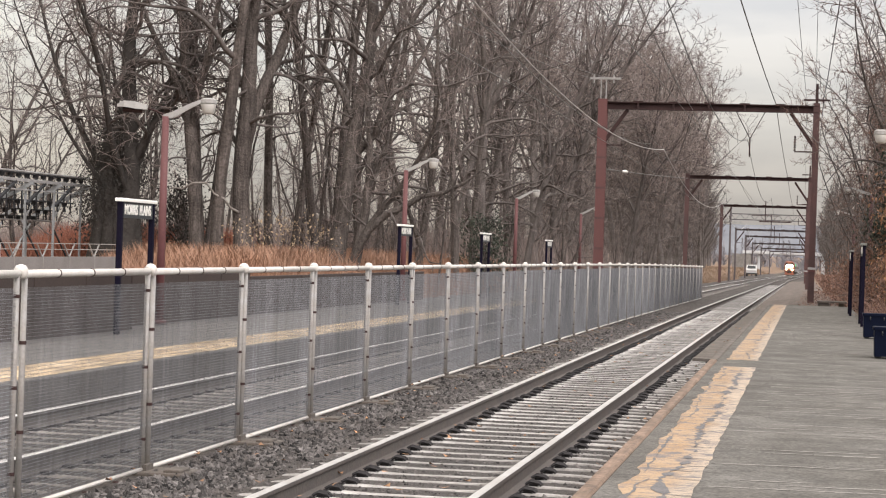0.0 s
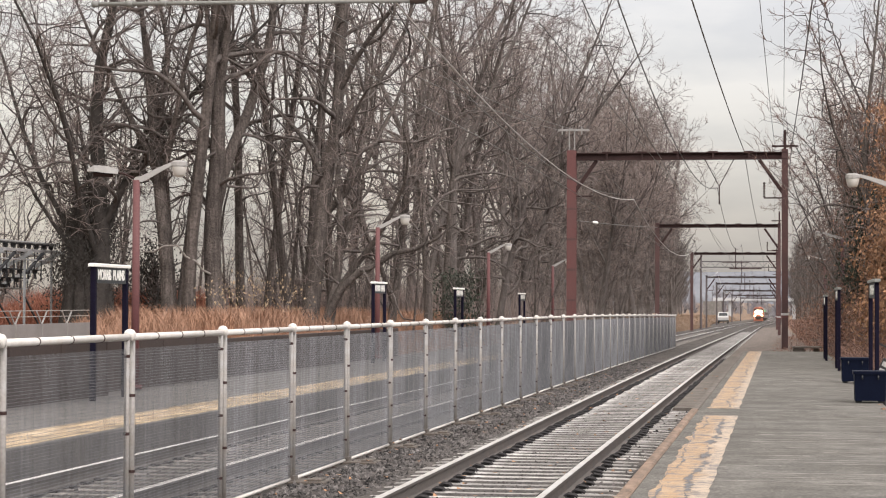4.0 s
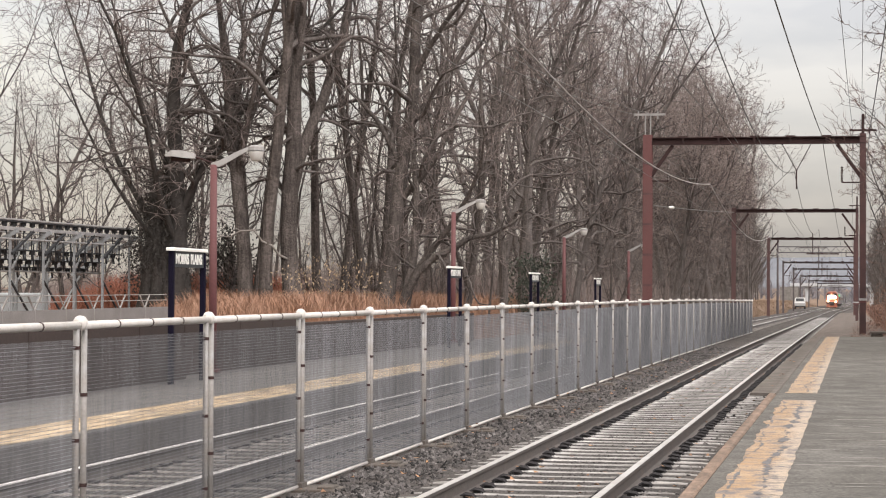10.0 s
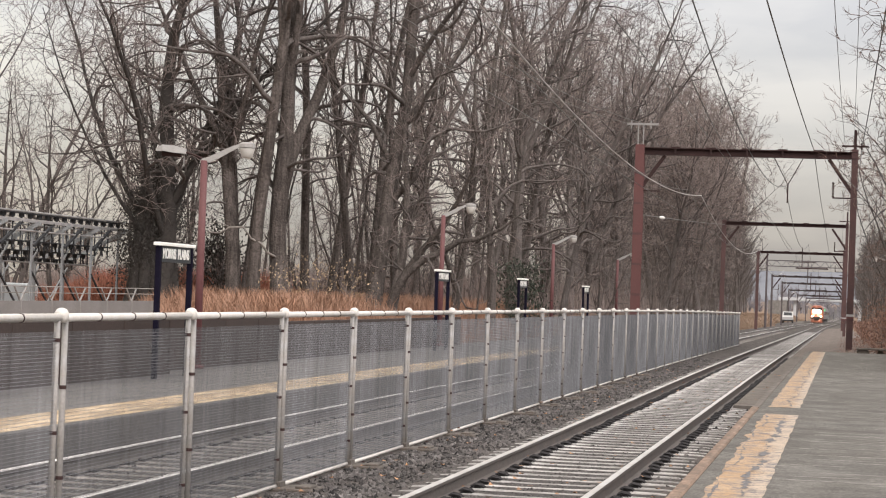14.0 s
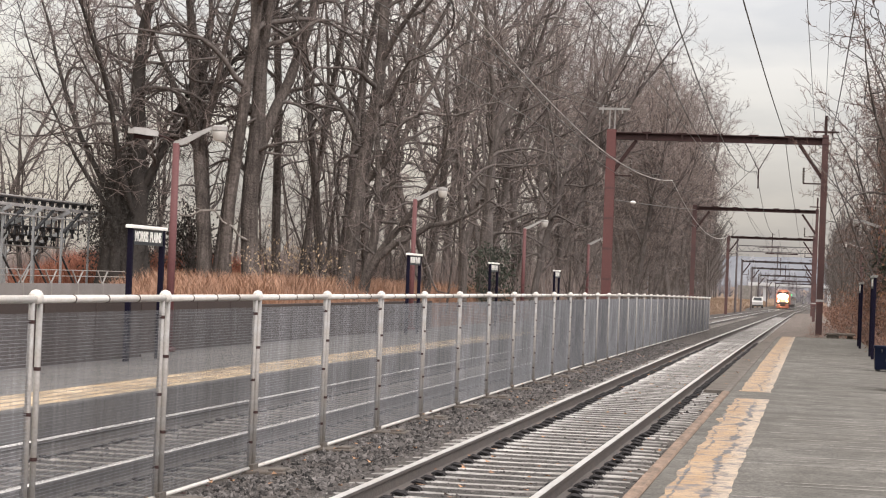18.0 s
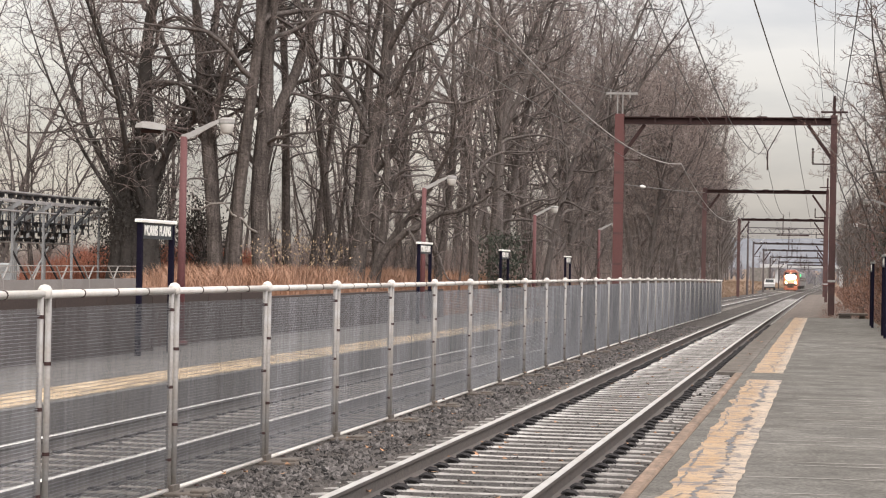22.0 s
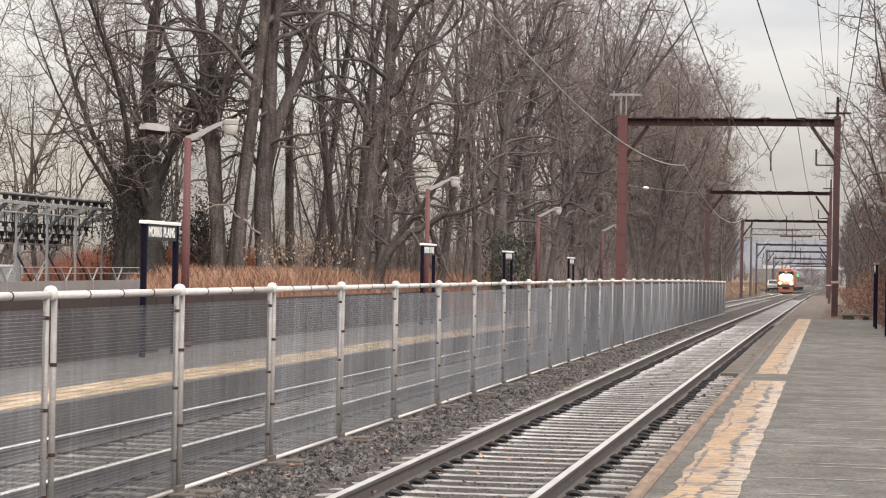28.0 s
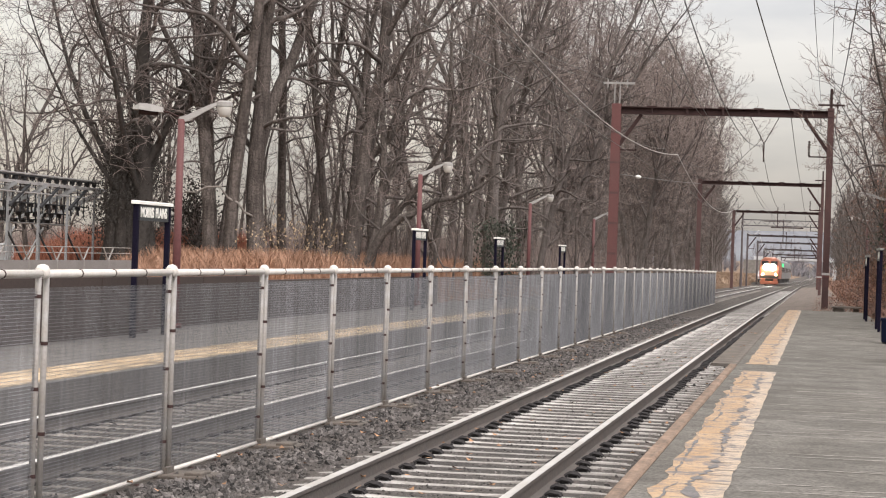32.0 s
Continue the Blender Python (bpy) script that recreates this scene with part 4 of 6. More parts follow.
blocks = thing("concrete_block", "low broken concrete block at the platform end", "block", (4.0, 84.8, ground_z(4.0, 84.8) - 0.06))
part("block", Shape().box(-0.50, -0.05, -0.4, 0.4, -0.1, 0.30, 0.04), ledge_mat, blocks)
part("slab", Shape().box(-0.52, 0.62, -0.45, 0.5, 0.304, 0.38, 0.03), ledge_mat, blocks, "broken concrete slab lying on the block")
part("prop", Shape().box(0.30, 0.52, -0.3, 0.4, -0.1, 0.30, 0.03), ledge_mat, blocks)



# ---- station signs ----
def letters(name, text, size, mat, m, parent, label):
    cu = bpy.data.curves.new(name, "FONT")
    cu.body, cu.size, cu.align_x, cu.align_y, cu.extrude = text, size, "CENTER", "CENTER", 0.004
    cu.offset = 0.006
    tmp = new("tmp_text", cu)
    bpy.context.view_layer.update()
    me = bpy.data.meshes.new_from_object(tmp.evaluated_get(bpy.context.evaluated_depsgraph_get()))
    bpy.data.objects.remove(tmp)
    me.materials.clear()
    me.materials.append(mat)
    ob = part(name, me, None, parent, label)
    ob.matrix_basis = m
    return ob


def build_sign(x, y, face, ln=2.0, top=2.30, hw=0.045):
    """face: +1 where the lettered side looks to +x, -1 to -x."""
    s = thing("station_sign", "station name sign with navy posts, white cap and white letters", "sign", (x, y, 0.2 + bend(y)[1]), "station signs along the platforms")
    for dy in (0.06, ln - 0.06):
        part("post", Shape().box(-hw, hw, dy - 0.05, dy + 0.05, 0, top - 0.06, 0.012), navy_mat, s)
    part("cap", Shape().box(-hw - 0.02, hw + 0.02, -0.05, ln + 0.05, top - 0.055, top, 0.0105), white_mat if x < 0 else boxgrey_mat, s, "white cap strip")
    panel = part("panel", Shape().box(-0.03, 0.03, 0.115, ln - 0.115, top - 0.33, top - 0.065), signface_mat, s, "dark name panel")
    for f in (1, -1):
        m = Matrix.Translation((f * 0.034, ln / 2, top - 0.197)) @ Matrix.Rotation(radians(90), 4, "Z") @ Matrix.Rotation(radians(90), 4, "X")
        if f < 0:
            m = Matrix.Translation((f * 0.034, ln / 2, top - 0.197)) @ Matrix.Rotation(radians(-90), 4, "Z") @ Matrix.Rotation(radians(90), 4, "X")
        for word, off in (("MORRIS", -0.385), ("PLAINS", 0.385)):
            letters("lettering", word, 0.24, white_mat, m @ Matrix.Translation((off, 0, 0)) @ Matrix.Diagonal((0.84, 1.0, 1.0, 1.0)), panel, "white capital letters")
    return s


for sy in (33.95, 58.45, 73.6, 92.2):
    build_sign(-8.3, sy + 0.1, 1, 1.85)
for sx, sy, top in ((4.68, 37.6, 2.12), (4.5, 55.0, 2.14), (4.42, 66.5, 2.04)):
    build_sign(sx, sy, -1, 2.7, top, 0.038)


# ---- bins ----
def build_bin(x, y, w, d, h):
    b = thing("litter_bin", "dark blue metal litter bin standing on the platform", "bin", (x, y, 0.2), "litter bins on the platform")
    body = Shape()
    b0, b1 = 0.95, 1.0
    body.add([(-w / 2 * b0, -d / 2 * b0, 0.03), (w / 2 * b0, -d / 2 * b0, 0.03), (w / 2 * b0, d / 2 * b0, 0.03), (-w / 2 * b0, d / 2 * b0, 0.03),
              (-w / 2 * b1, -d / 2 * b1, h), (w / 2 * b1, -d / 2 * b1, h), (w / 2 * b1, d / 2 * b1, h), (-w / 2 * b1, d / 2 * b1, h)],
             [(3, 2, 1, 0), (0, 1, 5, 4), (1, 2, 6, 5), (2, 3, 7, 6), (3, 0, 4, 7), (4, 5, 6, 7)])
    part("body", body, binblue_mat, b)
    part("rim", Shape().box(-w / 2 - 0.02, w / 2 + 0.02, -d / 2 - 0.02, d / 2 + 0.02, h - 0.02, h + 0.035, 0.0105), binblue_mat, b, "flared rim")
    for sx in (-1, 1):
        part("foot", Shape().box(sx * w * 0.36 - 0.05, sx * w * 0.36 + 0.05, -d * 0.4, d * 0.4, 0, 0.04), black_mat, b)
        part("handle", Shape().tube([(sx * w * 0.25, -d / 2 - 0.03, h - 0.10), (sx * w * 0.25, -d / 2 - 0.06, h - 0.07), (sx * w * 0.25, -d / 2 - 0.03, h - 0.04)], 0.012, 6), greysteel_mat, b)
    return b


build_bin(4.53, 37.0, 0.53, 0.55, 0.50)
build_bin(4.60, 46.4, 0.58, 0.58, 0.50)


# ---- small box behind the bins ----
box = thing("meter_box", "small dark tilted box with two pale labels on a short post", "box", (4.95, 40.5, ground_z(4.95, 40.5) + 0.12))
tilt = Matrix.Rotation(radians(28), 4, "Y")
part("post", Shape().tube([(0, 0, -0.25), (0, 0, 0.64)], 0.035, 8), black_mat, box)
case = part("case", Shape().box(-0.11, 0.11, -0.06, 0.06, 0.0, 0.34, 0.02), black_mat, box, "dark plastic case")
case.matrix_basis = Matrix.Translation((-0.08, 0, 0.58)) @ tilt
for dz in (0.05, 0.19):
    part("label", Shape().box(-0.085, 0.075, -0.066, -0.061, dz, dz + 0.09), vanwhite_mat, case, "blank pale label")
part("rod", Shape().beam((-0.12, 0, 1.20), (0.22, 0, 1.02), 0.03, 0.03), black_mat, box, "thin dark rod above the case")
part("stay", Shape().beam((0.0, 0.02, 0.6), (0.06, 0.02, 1.12), 0.02, 0.02), black_mat, box)


# ---- trees ----
def grow(seed, height, r0, low, stems, limbs, reach, kids=6, twigs=4, tw=0.0085, rise=0.75, crook=1.0, plain=False):
    """Trunk and crown shapes of a bare tree at the origin.
    stems: (lean x, lean y, height where it leaves the trunk, share of the height, share of the radius); the first is the trunk itself.
    limbs: how many boughs a stem of full height carries, above low; reach: how long the boughs are against the height."""
    rnd = random.Random(seed)
    trunk, crown = Shape(), Shape()

    def line(p, d, ln, n, wob, lift):
        pts, d, turn = [Vector(p)], Vector(d).normalized(), Vector((0, 0, 0))
        for _ in range(n):
            turn = turn * 0.45 + Vector((rnd.gauss(0, wob), rnd.gauss(0, wob), rnd.gauss(0, wob)))
            d = (d + turn + Vector((0, 0, lift))).normalized()
            pts.append(pts[-1] + d * (ln / n))
        return pts

    def along(pts, g):
        n = len(pts) - 1
        k = min(n - 1, int(g * n))
        return pts[k].lerp(pts[k + 1], g * n - k), (pts[k + 1] - pts[k]).normalized()

    def aside(d, turn, angle):
        s = d.cross(Vector((0.31, 0.17, 0.93))).normalized()
        u = s.cross(d)
        return d * math.cos(angle) + (s * math.cos(turn) + u * math.sin(turn)) * math.sin(angle)

    def spike(p, d, ln, r, mi=1):
        """A twig: a three-sided spine with one kink, drawn out to a point; plain twigs are straight."""
        s = d.cross(Vector((0.2, 0.5, 0.8))).normalized()
        u = s.cross(d)
        if plain:
            crown.add([p + s * r, p + (u * 0.86 - s * 0.5) * r, p + (-u * 0.86 - s * 0.5) * r, p + d * ln], [(0, 1, 3), (1, 2, 3), (2, 0, 3)], mi)
            return
        q = p + d * ln * 0.5
        e = q + (d + Vector((rnd.gauss(0, 0.6), rnd.gauss(0, 0.6), rnd.gauss(0.1, 0.6)))).normalized() * ln * 0.5
        ring = [s * r, (u * 0.86 - s * 0.5) * r, (-u * 0.86 - s * 0.5) * r]
        crown.add([p + w for w in ring] + [q + w * 0.75 for w in ring] + [e],
                  [(0, 1, 4, 3), (1, 2, 5, 4), (2, 0, 3, 5), (3, 4, 6), (4, 5, 6), (5, 3, 6)], mi)

    leads = []
    for i, (lx, ly, z0, share, thick) in enumerate(stems):
        if i:
            g = min(0.98, max(0.0, z0 / (height * stems[0][3])))
            base, _ = along(leads[0][0], g)
            r = r0 * thick * (1 - 0.5 * g * stems[0][3])
        else:
            base, r = Vector((0, 0, -0.3)), r0
        ln = height * share
        n = max(6, int(ln / 1.1))
        pts = line(base, (lx, ly, 1), ln, n, (0.065 if i else 0.04) * crook, 0.04 if i else 0.03)
        bow = 1.5 if not i and len(stems) > 1 else 0.95
        rad = [r * (1 - 0.95 * (k / n) ** bow) + 0.006 for k in range(n + 1)]
        if not i:
            rad[0] *= 1.45
            rad[1] *= 1.06
        trunk.tube(pts, rad, 8 if r > 0.12 else 6, closed=False)
        leads.append((pts, rad, ln))
    golden = rnd.uniform(0, 6.28)
    for pts, rad, sl in leads:
        count = max(3, int(limbs * sl / height))
        for c in range(count):
            g = (c + rnd.uniform(0.1, 0.9)) / count
            p, d = along(pts, g)
            hz = p.z / height
            if hz < low:
                continue
            golden += 2.4 + rnd.uniform(-0.5, 0.5)
            dome = max(0.12, 1 - abs((hz - 0.45) / 0.62) ** 2.2)
            ln = (height * reach * dome + 0.5) * rnd.uniform(0.5, 1.25)
            ri = rad[min(len(rad) - 1, int(g * (len(rad) - 1)))]
            rl = max(tw * 1.8, min(ri * rnd.uniform(0.4, 0.7), 0.021 * ln + 0.006))
            bd = aside(d, golden, rnd.uniform(0.6, 1.15))
            bd.z = abs(bd.z) * rise + rnd.uniform(-0.12, 0.35)
            lp = line(p, bd, ln, 9, 0.27 * crook, 0.06)
            crown.tube(lp, [rl * (1 - 0.82 * k / 9) for k in range(10)], 5 if rl > 0.05 else 4 if rl > 0.03 else 3, 0, closed=False)
            nk = max(3, int(kids * (0.45 + ln / 5)))
            for b in range(nk):
                h = 0.12 + 0.88 * (b + rnd.random()) / nk
                q, d2 = along(lp, h)
                l2 = ln * rnd.uniform(0.25, 0.55) * (1.15 - 0.5 * h) + 0.25
                r2 = max(tw * 1.25, rl * 0.55 * (1 - 0.6 * h))
                bd2 = aside(d2, rnd.uniform(0, 6.28), rnd.uniform(0.6, 1.3))
                bd2.z += rnd.uniform(-0.1, 0.25)
                bp = line(q, bd2, l2, 3 if plain else 4, 0.34 * crook, 0.05)
                crown.tube(bp, [r2, r2 * 0.8, r2 * 0.6, 0.004] if plain else [r2, r2 * 0.85, r2 * 0.7, r2 * 0.5, 0.004], 3, 0 if r2 > 0.02 else 1, closed=False)
                for _ in range(twigs):
                    w, d3 = along(bp, rnd.uniform(0.15, 1.0))
                    l3 = l2 * rnd.uniform(0.22, 0.5) + 0.12
                    spike(w, aside(d3, rnd.uniform(0, 6.28), rnd.uniform(0.4, 1.1)), l3, tw)
    return trunk, crown


def fork(n, z0, z1, share, thick, tilt, seed):
    """n leaders that leave the trunk between z0 and z1, turned evenly about it."""
    r = random.Random(seed)
    a0 = r.uniform(0, 6.28)
    return [(tilt * r.uniform(0.6, 1.3) * math.cos(a0 + 6.28 * k / n), tilt * r.uniform(0.6, 1.3) * math.sin(a0 + 6.28 * k / n), r.uniform(z0, z1), share * r.uniform(0.8, 1.1), thick * r.uniform(0.75, 1.1)) for k in range(n)]


TREE_KINDS = {}
for i, (kind, spec) in enumerate({
        # height, radius, low, stems, boughs, reach, branches, twigs, twig radius, rise, crook
        "straight": (24, 0.27, 0.10, [(0.0, 0.02, 0, 0.62, 1)] + fork(3, 5.0, 12, 0.5, 0.55, 0.35, 1), 24, 0.14, 5, 4, 0.008, 0.6),
        "twin": (24, 0.30, 0.12, [(-0.03, 0.0, 0, 0.85, 1), (0.10, 0.03, 3.2, 0.75, 0.85), (0.2, -0.1, 7.5, 0.5, 0.6)], 22, 0.14, 5, 4, 0.008, 0.6),
        "fan": (21, 0.34, 0.20, [(0.02, 0.0, 0, 0.72, 1), (-0.42, 0.1, 1.6, 0.66, 0.36), (0.44, -0.1, 3.6, 0.60, 0.42), (-0.80, -0.1, 1.9, 0.46, 0.26), (0.16, 0.3, 3.0, 0.6, 0.36), (-0.20, -0.3, 2.4, 0.62, 0.36), (0.78, 0.2, 4.6, 0.40, 0.24), (-0.55, 0.3, 3.8, 0.42, 0.26), (-0.62, -0.25, 5.0, 0.40, 0.22)], 50, 0.15, 6, 6, 0.0085, 0.7, 0.95),
        "bough": (23, 0.25, 0.09, [(0.085, 0.0, 0, 0.9, 1), (0.75, -0.15, 4.0, 0.34, 0.55), (-0.5, 0.3, 5.2, 0.36, 0.45), (0.65, 0.2, 6.6, 0.40, 0.55), (0.5, -0.4, 8.4, 0.36, 0.5)], 20, 0.16, 4, 3, 0.0085, 0.6, 1.2),
        "slender": (19, 0.13, 0.12, [(0.03, 0.02, 0, 0.95, 1), (0.14, 0.05, 6.0, 0.45, 0.55)], 22, 0.14, 4, 3),
        "pole": (15, 0.075, 0.14, [(0.10, 0.02, 0, 0.98, 1)], 20, 0.12, 4, 3, 0.008),
        "low_fork": (17, 0.14, 0.07, [(-0.05, 0.0, 0, 0.7, 1), (0.3, 0.1, 1.2, 0.75, 0.8), (-0.34, 0.1, 2.2, 0.6, 0.6), (0.05, -0.3, 3.5, 0.5, 0.6)], 18, 0.16, 4, 4, 0.0085, 0.8, 1.3),
        "wood_a": (24, 0.22, 0.08, [(0.0, 0.0, 0, 0.6, 1)] + fork(3, 6, 13, 0.52, 0.55, 0.26, 4), 24, 0.14, 4, 3, 0.012),
        "wood_b": (22, 0.18, 0.06, [(0.05, 0.0, 0, 0.9, 1)] + fork(2, 5, 10, 0.5, 0.55, 0.28, 5), 26, 0.14, 4, 3, 0.012),
        "wood_c": (20, 0.15, 0.05, [(-0.05, 0.03, 0, 0.9, 1)] + fork(2, 3, 9, 0.55, 0.6, 0.24, 6), 26, 0.14, 4, 3, 0.012),
        "round": (26, 0.30, 0.10, [(0.0, 0.0, 0, 0.5, 1)] + fork(7, 5.0, 10, 0.50, 0.40, 0.62, 7) + fork(5, 9.0, 12.5, 0.46, 0.40, 0.30, 9), 34, 0.12, 6, 7, 0.016, 0.8, 0.8),
        "pollard": (16.5, 0.25, 0.55, [(0.02, 0.0, 0, 0.68, 1)] + fork(9, 9.0, 10.9, 0.36, 0.36, 0.34, 8), 44, 0.12, 6, 5, 0.012, 0.9),
        "thicket": (13, 0.09, 0.10, [(0.0, 0.0, 0, 0.95, 1), (0.16, 0.1, 0.4, 0.9, 0.9), (-0.18, 0.05, 0.6, 0.85, 0.9), (0.05, -0.2, 0.8, 0.8, 0.8), (-0.06, 0.2, 1.5, 0.75, 0.7)], 30, 0.12, 4, 4, 0.0115, 0.9, 1.2),
        "leaning": (8.5, 0.17, 0.16, [(0.16, 0.1, 0, 0.95, 1), (0.62, -0.05, 1.3, 0.85, 0.85), (0.6, 0.2, 3.2, 0.55, 0.6)], 20, 0.20, 4, 4, 0.008, 0.6, 1.4)}.items()):
    tr, cr = grow(340 + i, *spec, plain=kind in ("low_fork", "wood_a", "wood_b", "wood_c", "round", "pollard", "thicket"))
    TREE_KINDS[kind] = (tr.mesh("trunk", trunk_mat if i < 7 or kind == "leaning" else bark_mat, True), cr.mesh("crown", [bark_mat, twig_mat], True))


def build_tree(kind, x, y, rz, s=1.0, label="tall bare winter tree with grey bark and fine twigs", wide=1.0):
    t = thing("tree", label, "tree", (x, y, ground_z(x, y)), "bare trees beside the line", rz)
    t.scale = (s * wide, s * wide, s)
    tr, cr = TREE_KINDS[kind]
    part("trunk", tr, None, t)
    part("crown", cr, None, t)
    return t


rnd = random.Random(7)
# the foremost trees of the left wood
for kind, x, y, rz, s in (("straight", -17.0, 68, 30, 0.95), ("slender", -16.2, 67.6, 200, 1.5), ("twin", -15.35, 68, 0, 1.0),
                          ("slender", -16.6, 76, 140, 1.25), ("slender", -15.9, 77, 260, 1.15), ("pole", -15.6, 79, 20, 1.1), ("slender", -14.4, 74, 80, 1.05),
                          ("bough", -12.3, 68, 0, 1.0), ("slender", -13.3, 72, 300, 1.1), ("low_fork", -13.6, 78, 60, 1.0), ("slender", -18.6, 74, 120, 1.0),
                          ("pole", -17.9, 72, 60, 1.1), ("low_fork", -11.6, 79, 190, 1.0), ("slender", -11.2, 90, 170, 1.1),
                          ("slender", -10.8, 83, 0, 1.1), ("wood_c", -12.4, 99, 20, 1.15), ("wood_c", -12.2, 108, 90, 1.1), ("wood_b", -12.6, 116, 200, 1.0)):
    build_tree(kind, x, y, rz, s)
dark = build_tree("fan", -19.75, 68.5, 0, 1.0, "tall spreading bare tree with a dark ivy-clad trunk")
stem_part = [c for c in dark.children if c.name.startswith("trunk")][0]
stem_part.data = stem_part.data.copy()
stem_part.data.materials.clear()
stem_part.data.materials.append(ivybark_mat)
low_tree = build_tree("leaning", -11.75, 68.0, 0, 1.0, "low leaning bare tree with crooked dark stems")
bough = Shape().tube([(0.05, 0, 0.0), (0.26, -0.05, 0.75), (0.62, -0.1, 1.35), (1.15, -0.1, 1.85), (1.75, 0.0, 2.15), (2.3, 0.1, 2.5), (3.0, 0.1, 2.62), (3.7, 0.0, 2.95), (4.4, 0.0, 3.5)], [0.16, 0.14, 0.125, 0.12, 0.105, 0.09, 0.07, 0.05, 0.015], 8, closed=False)
bough_rnd = random.Random(19)
for k in range(16):
    f = 0.9 + 0.2 * k
    foot = Vector((f, 0, 1.62 + 0.42 * (f - 0.9)))
    tip = foot + Vector((bough_rnd.uniform(0.1, 0.7), bough_rnd.uniform(-0.4, 0.4), bough_rnd.uniform(-0.35, 1.1)))
    bough.tube([foot, foot.lerp(tip, 0.5) + Vector((0, 0, bough_rnd.uniform(-0.1, 0.15))), tip], [0.03, 0.018, 0.005], 4, closed=False)
part("leaning_bough", bough, trunk_mat, low_tree, "dark bough leaning towards the platform", True)
# slender growth between the big trunks
for k in range(9):
    y = rnd.uniform(72, 104)
    build_tree(rnd.choice(("pole", "pole", "slender", "low_fork")), 3.05 - y * rnd.uniform(0.155, 0.285), y, rnd.uniform(0, 360), rnd.uniform(0.8, 1.15), "slender bare tree in the wood behind the platform")
for k in range(7):
    y = 78 + 3.4 * k
    build_tree(("pole", "thicket", "pole")[k % 3], 3.05 - y * (0.175 + 0.108 * ((k * 0.618) % 1)), y, 97 * k, 0.6 + 0.05 * k, "thin bare sapling between the trunks of the wood")
for k in range(9):
    y = 80 + 2.3 * k
    build_tree("thicket", 3.05 - y * (0.185 + 0.085 * ((k * 0.618 + 0.3) % 1)), y, 131 * k, 0.30 + 0.03 * (k % 4), "low many-stemmed bush under the trees of the wood", 1.3)
# the wood's depth and its long edge beside the line
for k in range(10):
    y = rnd.uniform(92, 128)
    build_tree(rnd.choice(("wood_a", "wood_b", "wood_c")), -10.5 - rnd.random() * 0.085 * y, y, rnd.uniform(0, 360), rnd.uniform(0.9, 1.15))
for k in range(38):
    y = 122 + 170 * rnd.random() ** 1.1
    x = min(-9.9, 0.6 - 0.0432 * y) - rnd.random() ** 1.4 * 0.07 * y
    if y < 160 and x > -12.5:
        x -= 2.2
    build_tree(rnd.choice(("wood_a", "wood_b", "wood_c")), x, y, rnd.uniform(0, 360), rnd.uniform(0.95, 1.2))
for x, y, rz, s in ((-11.2, 168, 20, 0.92), (-11.0, 190, 140, 0.95), (-11.2, 208, 260, 1.0), (-12.0, 226, 60, 1.04), (-13.2, 252, 190, 1.08), (-14.8, 285, 300, 1.1), (-16.0, 214, 80, 1.1), (-13.6, 150, 110, 1.0), (-13.2, 132, 230, 0.9)):
    build_tree("round", x, y, rz, s, "bare tree with a dense rounded crown at the wood's edge", 1.05)
# undergrowth trees that fill the wood's foot
for k in range(30):
    y = rnd.uniform(98, 260)
    build_tree(rnd.choice(("low_fork", "wood_c")), min(-9.6, 1.4 - 0.0432 * y) - rnd.random() ** 1.5 * 0.06 * y, y, rnd.uniform(0, 360), rnd.uniform(0.35, 0.55), "small bare tree in the undergrowth of the wood")
# thin trees round the yard
for k in range(9):
    build_tree(rnd.choice(("low_fork", "pole", "pole")), -31 - 2.6 * k + rnd.uniform(-1, 1), 106 + rnd.uniform(-10, 14), rnd.uniform(0, 360), rnd.uniform(0.45, 0.7))
for kind, x, y, rz, s in (("low_fork", -29.5, 84, 20, 0.8), ("low_fork", -33.5, 85, 100, 0.85), ("low_fork", -26.0, 90, 200, 0.8), ("low_fork", -31, 98, 260, 0.95), ("low_fork", -38, 100, 30, 1.0), ("wood_c", -34.5, 92, 200, 0.8), ("wood_b", -41, 104, 300, 0.9), ("low_fork", -25.0, 84, 50, 0.7), ("wood_c", -29, 108, 120, 0.8)):
    build_tree(kind, x, y, rz, s)
# the bank beyond the near platform
build_tree("pollard", 6.3, 140, 0, 1.0, "bare tree with upright brushy stems over a thick trunk")
build_tree("low_fork", 6.9, 88, 80, 0.95, "slender forked bare tree rising over the brown bank")
build_tree("slender", 6.75, 84, 0, 0.95, "slender bare tree rising over the brown bank")
build_tree("low_fork", 7.7, 82, 200, 1.0, "slender forked bare tree rising over the brown bank")
for k, (x, y, s) in enumerate(((6.9, 92, 0.80), (7.4, 99, 0.95), (6.8, 108, 0.95), (7.9, 88, 0.95), (8.6, 80, 0.9), (8.0, 116, 1.05), (6.6, 122, 0.9), (9.0, 96, 1.1), (9.6, 101, 1.35), (10.2, 112, 1.4), (9.2, 125, 1.3), (10.8, 91, 1.35))):
    brown = build_tree("thicket", x, y, 70 * k, s, "dense brown-twigged many-stemmed tree on the bank", 1.1)
    twiggy = [c for c in brown.children if c.name.startswith("crown")][0]
    twiggy.data = twiggy.data.copy()
    twiggy.data.materials[1] = redtwig_mat
n_right = 0
